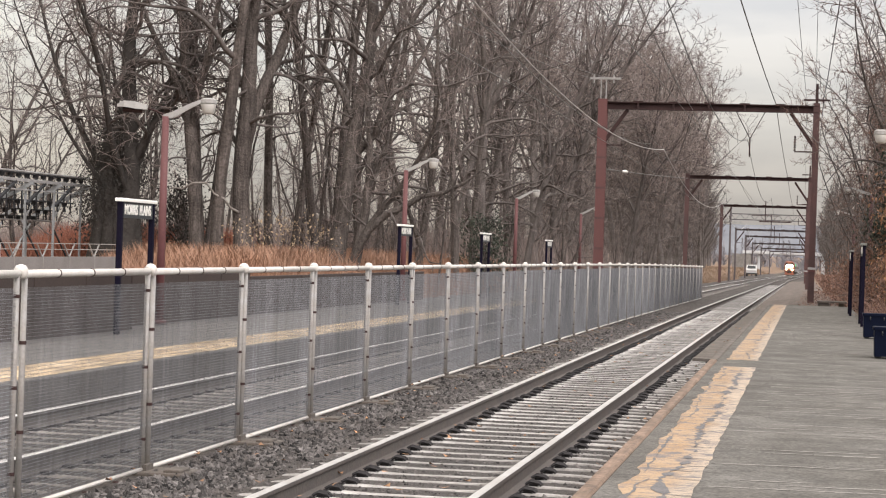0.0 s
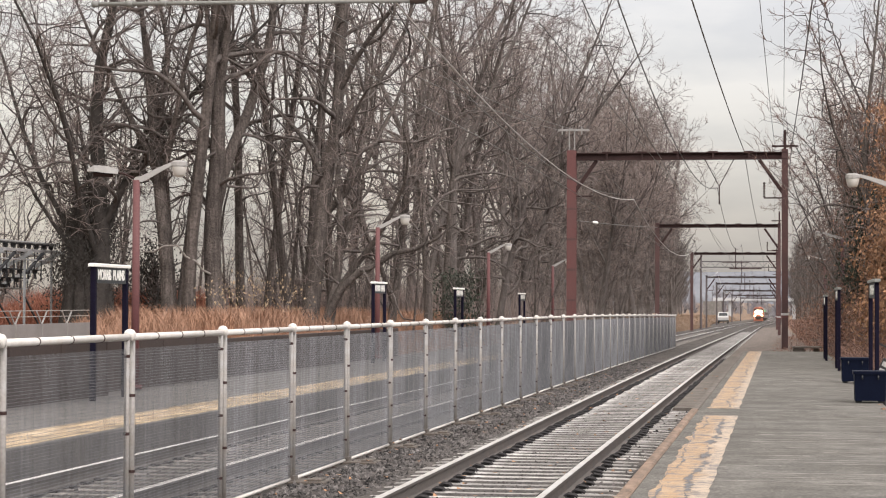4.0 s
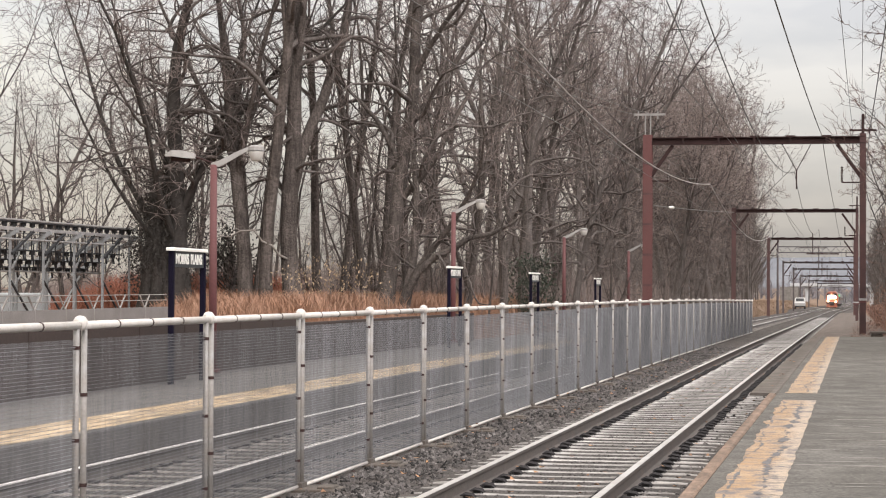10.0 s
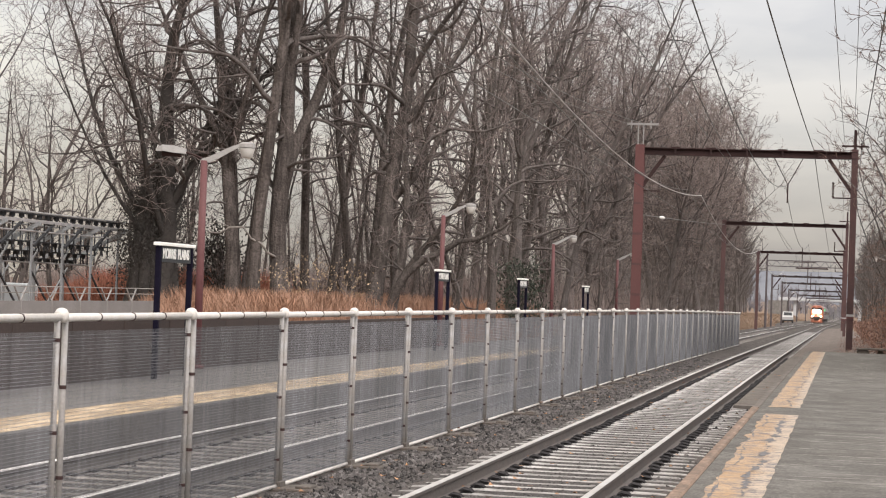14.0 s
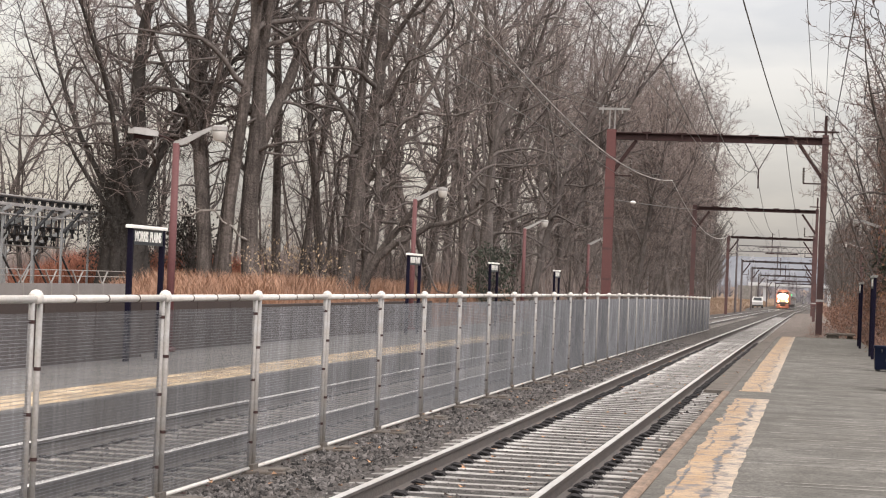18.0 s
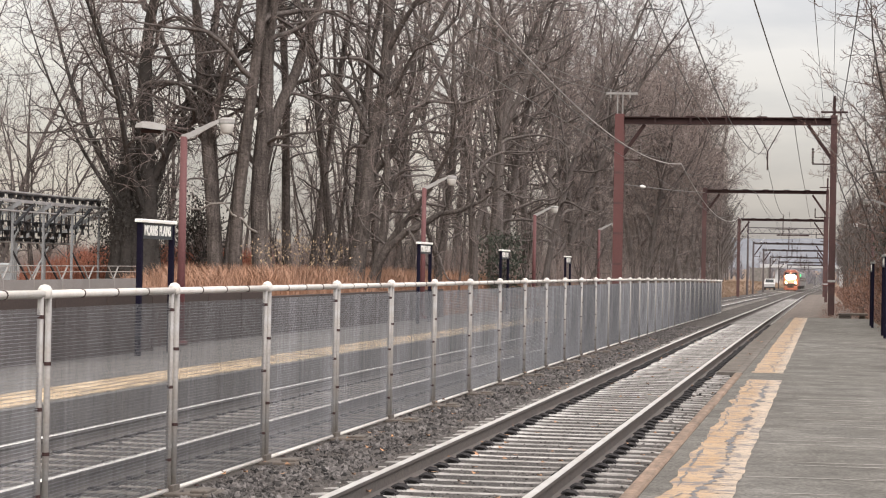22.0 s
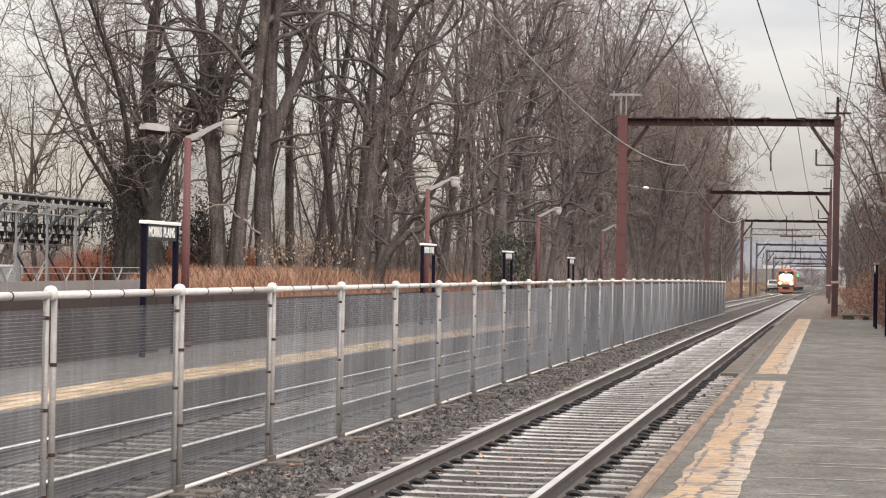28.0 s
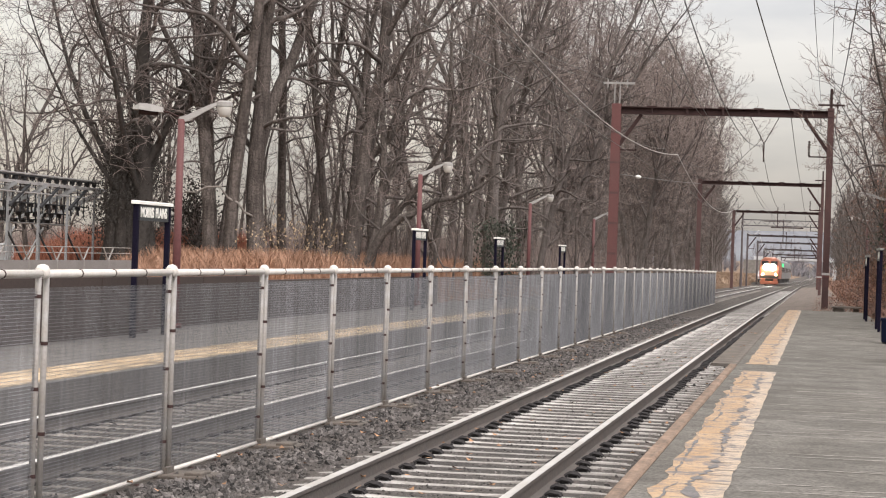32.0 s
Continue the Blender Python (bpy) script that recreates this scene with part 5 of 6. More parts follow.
while n_right < 44:
    y = 84 + 200 * rnd.random() ** 1.3
    x = 8.6 + rnd.random() ** 1.3 * (4 + 0.04 * y)
    build_tree(rnd.choice(("wood_a", "wood_b", "wood_c")), x + bend(y)[0], y, rnd.uniform(0, 360), rnd.uniform(0.6, 0.85) if y < 130 else rnd.uniform(0.75, 1.0), wide=0.7)
    n_right += 1


def far_wood():
    """The woods that close the line far off, on both sides."""
    r = random.Random(31)
    sh = Shape()
    for k in range(300):
        y = 300 + 420 * r.random() ** 1.2
        side = -1 if k % 2 else 1
        x = (1.0 - 0.0432 * y if side < 0 else 7.0) + side * r.random() ** 1.6 * 40
        z, h = ground_z(x, y), r.uniform(13, 21)
        sh.tube([(x, y, z), (x + r.uniform(-0.4, 0.4), y, z + h)], [0.22, 0.05], 4, closed=False)
        for _ in range(34):
            f, a = r.uniform(0.12, 0.95), r.uniform(0, 6.28)
            ln = h * (1.05 - f) * 0.5 + 1.0
            p = Vector((x, y, z + h * f))
            q = p + Vector((math.cos(a) * 0.6, math.sin(a) * 0.6, 0.9)) * ln * 0.75
            sh.tube([p, q], [0.075, 0.02], 3, closed=False)
            for _ in range(3):
                c = p.lerp(q, r.uniform(0.3, 1))
                sh.tube([c, c + Vector((r.gauss(0, 1), r.gauss(0, 1), r.uniform(0.2, 1.6))) * 0.9], [0.05, 0.015], 3, closed=False)
    end = Shape()
    for k in range(260):
        x, y = r.uniform(-90, 75), r.uniform(970, 1060)
        z, h = ground_z(x, y) - 1, r.uniform(9, 16)
        end.tube([(x, y, z), (x + r.uniform(-0.4, 0.4), y, z + h)], [0.3, 0.06], 4, closed=False)
        for _ in range(22):
            f, a = r.uniform(0.05, 0.95), r.uniform(0, 6.28)
            p = Vector((x, y, z + h * f))
            end.tube([p, p + Vector((math.cos(a), math.sin(a), 0.8)) * h * (1.05 - f) * 0.35], [0.16, 0.05], 3, closed=False)
    tagged(new("distant_woods", end.mesh("distant_woods", farwood_mat)), "bare woods behind the distant road bridge, greyed like haze", "woods", kind="stuff")
    tagged(new("far_woods", sh.mesh("far_woods", bark_mat)), "bare grey-brown woods closing the line in the distance", "woods", kind="stuff")


far_wood()


def leafy(name, label, x, y, z0, height, radius, count, mat, size, seed, group="", n_limbs=46, thick=0.035):
    """A small tree that still holds its leaves: trunk, limbs and a ragged crown of single leaves in clumps."""
    r = random.Random(seed)
    t = thing(name, label, "tree", (x, y, z0), group)
    tr = Shape().tube([(0, 0, -0.2), (0.1, 0, height * 0.5), (0.05, 0.1, height * 0.92)], [thick * 4.5, thick * 2.8, 0.012], 8, closed=False)
    part("trunk", tr, bark_mat, t, "", True)
    limbs, v, f = Shape(), [], []
    for _ in range(n_limbs):
        zz = height * r.uniform(0.10, 0.95)
        a = r.uniform(0, 6.28)
        reach = radius * (1.05 - 0.55 * abs(zz / height - 0.4)) * r.uniform(0.45, 1.1)
        c = Vector((math.cos(a) * reach, math.sin(a) * reach, zz + r.uniform(0, 0.8)))
        limbs.tube([(0.05, 0, zz * 0.8), c * 0.5 + Vector((0, 0, zz * 0.45)), c], [thick, thick * 0.6, 0.006], 4, closed=False)
        cl = r.uniform(0.35, 0.9)
        for _ in range(count // n_limbs):
            p = c + Vector((r.gauss(0, cl * 0.6), r.gauss(0, cl * 0.6), r.gauss(0, cl * 0.5)))
            q = Euler((r.uniform(0, 6), r.uniform(0, 6), r.uniform(0, 6))).to_matrix()
            s = size * r.uniform(0.6, 1.3)
            n = len(v)
            v += [tuple(p + q @ Vector(e) * s) for e in ((-1, 0, 0), (0, -0.5, 0.1), (1, 0, 0), (0, 0.5, 0.1))]
            f.append((n, n + 1, n + 2, n + 3))
    tagged(part("branchwork", limbs, twig_mat, t), kind="stuff")
    part("foliage", mesh_of("foliage", v, f, mat), None, t)
    return t


for k, (x, y, h, rad) in enumerate(((8.0, 62, 7.6, 1.9), (9.0, 72, 9.4, 2.2), (8.4, 90, 10.5, 2.2), (7.9, 55, 6.0, 1.5), (7.0, 67, 5.4, 1.2), (9.0, 60, 9.0, 2.0), (7.7, 74, 8.4, 1.6), (8.5, 82, 10.5, 2.3))):
    leafy("beech_tree", "small tree still holding dry orange-brown leaves", x, y, ground_z(x, y), h, rad, 9500, leaf_mat if h < 9.2 else shrubleaf_mat, 0.068, 50 + k, "leaf-bearing trees on the bank")
for k, (x, y, h, rad) in enumerate(((6.4, 70, 1.4, 0.9), (6.0, 78, 1.6, 0.9), (5.7, 88, 1.9, 1.1), (6.8, 62, 1.5, 0.8), (6.2, 98, 2.2, 1.3), (5.4, 108, 2.0, 1.3), (6.6, 84, 2.6, 1.2), (7.0, 92, 3.2, 1.5), (5.0, 120, 1.8, 1.4))):
    leafy("brown_shrub", "tangled brown winter shrub on the bank", x, y, ground_z(x, y), h, rad, 2600, shrubleaf_mat, 0.045, 80 + k, "brown shrubs on the bank", 40, 0.012)
leafy("evergreen_tree", "dark green evergreen tree on the bank", 6.9, 86, ground_z(6.9, 86), 5.8, 0.95, 11000, green_mat, 0.08, 61)
leafy("evergreen_shrub", "small dark evergreen shrub at the wood edge", -10.4, 88, ground_z(-10.4, 88), 2.6, 0.8, 2400, green_mat, 0.07, 62)
ivy = leafy("ivy_tree", "dark many-stemmed ivy-clad tree behind the bleachers", -20.2, 69.0, ground_z(-20.2, 69.0), 4.4, 0.62, 26000, ivy_mat, 0.04, 63, "", 90)
for k, (x, y, h, rad) in enumerate(((-18.9, 72.5, 2.4, 0.7), (-21.5, 72.0, 2.5, 0.7))):
    leafy("evergreen_shrub", "dark evergreen shrub beside the ivy-clad tree", x, y, ground_z(x, y), h, rad, 3000, ivy_mat, 0.06, 66 + k, "", 60)
ivy_rnd = random.Random(64)
for k in range(11):
    a = 0.571 * k
    top = Vector((math.cos(a) * ivy_rnd.uniform(0.1, 0.6), math.sin(a) * 0.5, ivy_rnd.uniform(3.0, 4.6)))
    foot = Vector((math.cos(a) * 0.8, math.sin(a) * 0.6, -0.2))
    part("stem", Shape().tube([foot, foot.lerp(top, 0.25) + Vector((0.05, 0, 0)), foot.lerp(top, 0.6), top], [0.28, 0.24, 0.18, 0.07], 8, closed=False), ivybark_mat, ivy, "dark ivy-covered stem", True)
for k, (x, y, h, rad) in enumerate(((-14.6, 66, 0.9, 0.7), (-13.7, 66, 1.3, 0.6), (-12.9, 67, 0.8, 0.6))):
    leafy("yellow_shrub", "shrub holding faded yellow leaves in the dry grass", x, y, ground_z(x, y), h, rad * 0.75, 200, yellowleaf_mat, 0.046, 70 + k, "yellow shrubs in the grass", 26, 0.010)


# a pale dead limb on one of the foremost trunks
limb_tree = [ob for ob in bpy.data.objects if ob.name.startswith("tree") and (ob.location.xy - Vector((-15.35, 68))).length < 0.01][0]
limb = Shape().tube([(-15.45, 67.75, 2.75), (-15.75, 67.5, 2.92), (-15.95, 67.4, 3.22), (-16.25, 67.25, 3.36), (-16.5, 67.15, 3.72), (-16.95, 67.1, 3.70), (-17.25, 67.0, 3.50), (-17.6, 66.95, 3.52), (-18.0, 66.9, 3.28), (-18.3, 66.9, 3.02)],
                    [0.048, 0.042, 0.045, 0.036, 0.038, 0.032, 0.030, 0.024, 0.020, 0.008], 7)
limb.tube([(-16.9, 67.1, 3.70), (-17.3, 67.0, 3.86), (-17.7, 66.9, 3.84)], [0.018, 0.014, 0.006], 5)
limb.tube([(-15.95, 67.4, 3.2), (-15.8, 67.3, 3.5), (-15.85, 67.3, 3.72)], [0.016, 0.011, 0.005], 5)
part("dead_limb", limb, palewood_mat, limb_tree, "pale barkless dead limb", True).matrix_basis = limb_tree.matrix_basis.inverted()


# ---- behind the far platform ----
def build_wall():
    w = tagged(new("low_wall"), "low brown board wall behind the far platform", "wall", kind="structure")
    for k in range(11):
        y = 9.8 + k * 2.4
        part("board", Shape().box(-8.86, -8.74, y, y + 2.37, 0.15, 1.20, 0.012), brownboard_mat, w)
    part("end_board", Shape().box(-9.30, -8.74, 36.2, 36.3, 0.15, 1.16, 0.012), brownboard_mat, w)
    for k in range(13):
        y = 36.4 + k * 2.4
        part("board", Shape().box(-9.32, -9.20, y, y + 2.37, 0.15, 1.16 if y < 46 else 1.05, 0.012), brownboard_mat, w)


brownboard_mat = material("brown_board", (0.034, 0.021, 0.017), 0.9, var=0.25, scale=0.8, fine=20, bump=0.3, second=(0.024, 0.016, 0.014))
build_wall()


def build_bleachers():
    b = thing("bleachers", "open galvanised steel bleachers seen from behind, on thin legs", "bleachers", (-21.6, 46.0, 0))
    n, dy = 10, 2.6
    ln = (n - 1) * dy + 0.6
    for k in range(n):
        y = k * dy
        zg = ground_z(-22, 46 + y)
        for x, zt in ((0.0, 3.5), (-0.9, 2.75), (-1.8, 2.3)):
            part("leg", Shape().beam((x, y + 0.2 * x, zg - 0.1), (x, y + 0.2 * x, zt), 0.06, 0.08), coolsteel_mat, b)
        part("raker", Shape().beam((0.25, y, 3.50), (-2.1, y, 2.25), 0.06, 0.12), coolsteel_mat, b)
        if k < n - 1:
            part("brace", Shape().beam((0.05, y, 2.80), (0.05, y + dy * 0.62, 3.50), 0.08, 0.08), greysteel_mat, b, "dark diagonal strut")
            part("brace", Shape().beam((-0.5, y + dy * 0.5, 2.35), (-0.5, y + dy * 0.98, 3.3), 0.05, 0.05), coolsteel_mat, b)
            part("brace", Shape().beam((0.02, y + dy, zg + 0.1), (0.02, y, 2.0), 0.05, 0.05), greysteel_mat, b, "dark diagonal strut")
            part("brace", Shape().beam((-1.8, y, zg + 0.3), (-1.8, y + dy, 2.2), 0.04, 0.04), coolsteel_mat, b)
            for q in range(4):
                part("rod", rod_me, None, b).matrix_basis = pose(-0.25, y + dy * (0.12 + 0.25 * q), 0)
                part("rod", rod_me, None, b).matrix_basis = pose(-0.8, y + dy * (0.2 + 0.25 * q), -0.3)
    for x, z, rr, over in ((0.06, 3.82, 0.030, 0.3), (0.06, 3.24, 0.028, 0.0), (-0.45, 3.46, 0.025, 0.0), (-1.0, 2.30, 0.032, 0.0)):
        part("rail", Shape().tube([(x, -0.5, z), (x, ln - 0.3 + over, z)], rr, 6), palesteel_mat, b, "pale galvanised rail")
    part("beam", Shape().box(0.0, 0.08, -0.5, ln + 0.5, 3.50, 3.60, 0.01), palesteel_mat, b, "pale galvanised back beam")
    for k, (x, z) in enumerate(((-0.05, 3.70), (-0.35, 2.86), (-0.75, 2.58), (-1.15, 2.36))):
        part("seat_plank", Shape().box(x - 0.12, x + 0.12, -0.5, ln - 0.3 - 0.5 * k, z + 0.05, z + 0.09, 0.01), greysteel_mat, b, "dull seat plank")
        for j in range(int((ln - 0.5 * k) / 0.72) + 1):
            part("bracket", bracket_me, None, b).matrix_basis = pose(x, j * 0.72 - 0.3, z)
            if k in (1, 2):
                part("bracket", strut_me, None, b).matrix_basis = pose(x, j * 0.72 + 0.06, z)
    return b


palesteel_mat = material("pale_galvanised_steel", (0.34, 0.34, 0.335), 0.6, 0.1, var=0.2, scale=2.5, fine=30, bump=0.1, second=(0.24, 0.24, 0.24))
bracket_me = Shape().box(-0.05, 0.05, -0.13, 0.13, -0.06, 0.06, 0.02).beam((0, 0, 0.0), (0, 0.12, -0.24), 0.04, 0.05).mesh("bracket", greysteel_mat)
rod_me = Shape().tube([(0, 0, 2.62), (0, 0, 3.66)], 0.022, 5).mesh("rod", greysteel_mat)
strut_me = Shape().beam((0, 0, 0.06), (0.0, 0.10, 0.36), 0.035, 0.04).mesh("bracket", coolsteel_mat)
build_bleachers()


def build_yard_fence():
    f = thing("barbed_fence", "grey slatted chain fence topped with barbed wire arms", "fence", (-14.5, 0, 0))
    for k in range(13):
        y = 29 + 1.8 * k
        zg = ground_z(-14.5, y)
        part("fence_panel", Shape().box(-0.03, 0.03, y, y + 1.77, zg - 0.1, 1.28 + 0.004 * k), slat_mat, f, "pale grey slatted panel")
        part("post", Shape().tube([(0, y, zg - 0.1), (0, y, 1.34)], 0.035, 6), galv_mat, f)
        for s in (-1, 1):
            part("barb_arm", Shape().beam((0, y, 1.30), (0, y + s * 0.36, 1.62), 0.025, 0.035), galv_mat, f)
    for z in (1.46, 1.60):
        part("barbed_wire", Shape().tube([(0.0, 29, z), (0.0, 52.3, z + 0.04)], 0.010, 4), galv_mat, f)
    return f


slat_mat = material("grey_slats", (0.20, 0.19, 0.185), 0.8, var=0.2, scale=1.2, fine=30, bump=0.2, second=(0.15, 0.142, 0.135))
build_yard_fence()


def build_trailer():
    t = thing("trailer", "white box trailer parked beyond the bleachers", "trailer", (-29.0, 74.0, ground_z(-29.0, 74.0)))
    part("body", Shape().box(-1.2, 1.2, -3.9, 3.9, 0.45, 1.5, 0.05), trailer_mat, t)
    for y in (-0.8, 0.3):
        for s in (-1, 1):
            part("wheel", Shape().tube([(s * 1.0, y, 0.36), (s * 1.2, y, 0.36)], 0.36, 16), black_mat, t)
    part("drawbar", Shape().beam((0, -3.9, 0.5), (0, -4.9, 0.5), 0.12, 0.10), black_mat, t)
    return t


build_trailer()


def build_van(x, y):
    t = thing("van", "white van parked beside the line far off", "van", (x, y, ground_z(x, y) + 0.1))
    prof = [(-2.3, 0.4), (-2.3, 1.1), (-1.9, 1.3), (-1.2, 2.0), (2.2, 2.05), (2.3, 1.9), (2.3, 0.4)]
    v = [(sx * (0.95 if 0.5 < z < 1.5 else 0.88), yy, z) for sx in (-1, 1) for yy, z in prof]
    n = len(prof)
    part("body", Shape().add(v, [tuple(range(n)), tuple(reversed(range(n, 2 * n)))] + [(k, n + k, n + (k + 1) % n, (k + 1) % n) for k in range(n)]), vanwhite_mat, t)
    part("windscreen", Shape().add([(-0.75, -1.84, 1.38), (0.75, -1.84, 1.38), (0.7, -1.30, 1.93), (-0.7, -1.30, 1.93)], [(0, 1, 2, 3)]), blackgloss_mat, t)
    part("bumper", Shape().box(-0.92, 0.92, -2.38, -2.2, 0.35, 0.6, 0.03), black_mat, t)
    for yy in (-1.5, 1.5):
        for s in (-1, 1):
            part("wheel", Shape().tube([(s * 0.72, yy, 0.33), (s * 0.95, yy, 0.33)], 0.33, 16), black_mat, t)
    return t


build_van(-7.25, 386.0)


# ---- train ----
def build_train():
    t = thing("train", "orange-red railway locomotive with lit headlights, hauling a pale coach", "train")
    w = 1.48
    cab = Shape()
    ring = [(-w, 1.0), (-w, 2.9), (-w * 0.86, 3.7), (-w * 0.55, 4.15), (w * 0.55, 4.15), (w * 0.86, 3.7), (w, 2.9), (w, 1.0)]
    secs = [(0.0, 0.90, 0.96), (0.35, 1.0, 1.0), (14.0, 1.0, 1.0)]
    v = [(x * sx, yy, 1.0 + (z - 1.0) * sz) for yy, sx, sz in secs for x, z in ring]
    n = len(ring)
    f = [tuple(range(n))] + [(r * n + k, (r + 1) * n + k, (r + 1) * n + (k + 1) % n, r * n + (k + 1) % n) for r in range(len(secs) - 1) for k in range(n)] + [tuple(reversed(range((len(secs) - 1) * n, len(secs) * n)))]
    cab.add(v, f)
    part("body", cab, orange_mat, t, "orange-red painted body")
    part("nose_band", Shape().box(-1.30, 1.30, -0.05, 0.02, 1.02, 1.5, 0.02), black_mat, t, "dark band across the nose")
    for sx in (-1, 1):
        part("windscreen", Shape().box(sx * 0.66 - 0.5, sx * 0.66 + 0.5, -0.04, 0.04, 2.95, 3.6, 0.02), blackgloss_mat, t, "dark windscreen")
        part("ditch_light", Shape().tube([(sx * 0.95, -0.10, 1.62), (sx * 0.95, 0.05, 1.62)], 0.11, 12), ditch_mat, t, "lit amber ditch light")
        part("buffer_step", Shape().box(sx * 0.9 - 0.3, sx * 0.9 + 0.3, -0.15, 0.3, 0.35, 1.0, 0.03), orange_mat, t)
    # headlight discs are larger than real lenses, to imitate glare round them
    part("headlight", Shape().tube([(-0.45, -0.12, 2.72), (-0.45, 0.05, 2.72)], 0.40, 16), headlight_mat, t, "lit white headlight, oversized to take in its glare")
    part("headlight", Shape().tube([(0.48, -0.12, 2.72), (0.48, 0.05, 2.72)], 0.40, 16), headlight_mat, t, "lit white headlight, oversized to take in its glare")
    part("pilot", Shape().box(-1.35, 1.35, -0.1, 0.5, 0.18, 0.62, 0.05), orange_mat, t, "red pilot plate")
    part("coupler", Shape().box(-0.15, 0.15, -0.45, 0.0, 0.75, 1.0, 0.03), black_mat, t)
    for y in (1.6, 10.4):
        bog = Shape().box(-1.25, 1.25, y, y + 2.8, 0.30, 1.0, 0.05)
        part("bogie", bog, black_mat, t)
        for dy in (0.5, 2.3):
            for sx in (-1, 1):
                part("wheel", Shape().tube([(sx * 0.70, y + dy, 0.46), (sx * 0.82, y + dy, 0.46)], 0.46, 20), black_mat, t)
    for k in range(3):
        y0 = 14.6 + k * 26.4
        c = Shape()
        ring2 = [(-1.5, 1.0), (-1.5, 3.0), (-1.3, 3.75), (-0.7, 4.05), (0.7, 4.05), (1.3, 3.75), (1.5, 3.0), (1.5, 1.0)]
        v = [(x, yy, z) for yy in (y0, y0 + 25.8) for x, z in ring2]
        c.add(v, [tuple(range(8)), tuple(reversed(range(8, 16)))] + [(q, 8 + q, 8 + (q + 1) % 8, (q + 1) % 8) for q in range(8)])
        coach = part("coach", c, coach_mat, t, "pale stainless coach")
        for sx in (-1, 1):
            part("window_band", Shape().box(sx * 1.505 - 0.012, sx * 1.505 + 0.012, y0 + 1.5, y0 + 24.3, 2.0, 2.75), blackgloss_mat, coach, "dark window band")
        if k == 0:
            part("marker_panel", Shape().box(1.50, 1.54, y0 + 0.4, y0 + 9.0, 2.85, 3.35), green_light_mat, coach, "green lit side panel")
        part("underframe", Shape().box(-1.2, 1.2, y0 + 1, y0 + 24.8, 0.3, 1.0), black_mat, coach)
    return t


train = build_train()


# ---- far distance ----
def ridge(name, y, z0, base, amp, seed, mat, label):
    v, f = [], []
    xs = list(range(-330, 400, 30))
    for x in xs:
        zt = base + amp * (noise.noise((x * 0.0016, seed, 0)) + 0.35 * noise.noise((x * 0.008, seed, 1)))
        v += [(x, y, z0), (x, y + 120, zt), (x, y + 400, z0)]
    for i in range(len(xs) - 1):
        for k in (0, 1):
            f.append((3 * i + k, 3 * i + 3 + k, 3 * i + 4 + k, 3 * i + 1 + k))
    return tagged(new(name, mesh_of(name, v, f, mat, True)), label, "hills", kind="structure")


ridge("backdrop", 3000, -20, 52, 14, 3.0, hill_mat, "wooded hills on the horizon, haze in their blue-grey colour")


def build_bridge():
    b = thing("road_bridge", "pale concrete road bridge crossing the line far away", "bridge", (0, 645, bend(645)[1]))
    part("deck", Shape().box(-17, 11, -4, 4, 6.0, 6.5, 0.1), haze_building_mat, b)
    part("parapet", Shape().box(-17, 11, -4.3, -4.0, 6.2, 7.1), haze_building_mat, b, "pale concrete parapet")
    for x in (-12, 7):
        part("pier", Shape().box(x - 0.6, x + 0.6, -3, 3, -1, 6.0, 0.1), haze_building_mat, b)
    for s in (-1, 1):
        part("abutment", Shape().box(-20 if s < 0 else 9, -14.5 if s < 0 else 14, -5, 5, -3, 6.0), concrete_mat, b)



build_bridge()


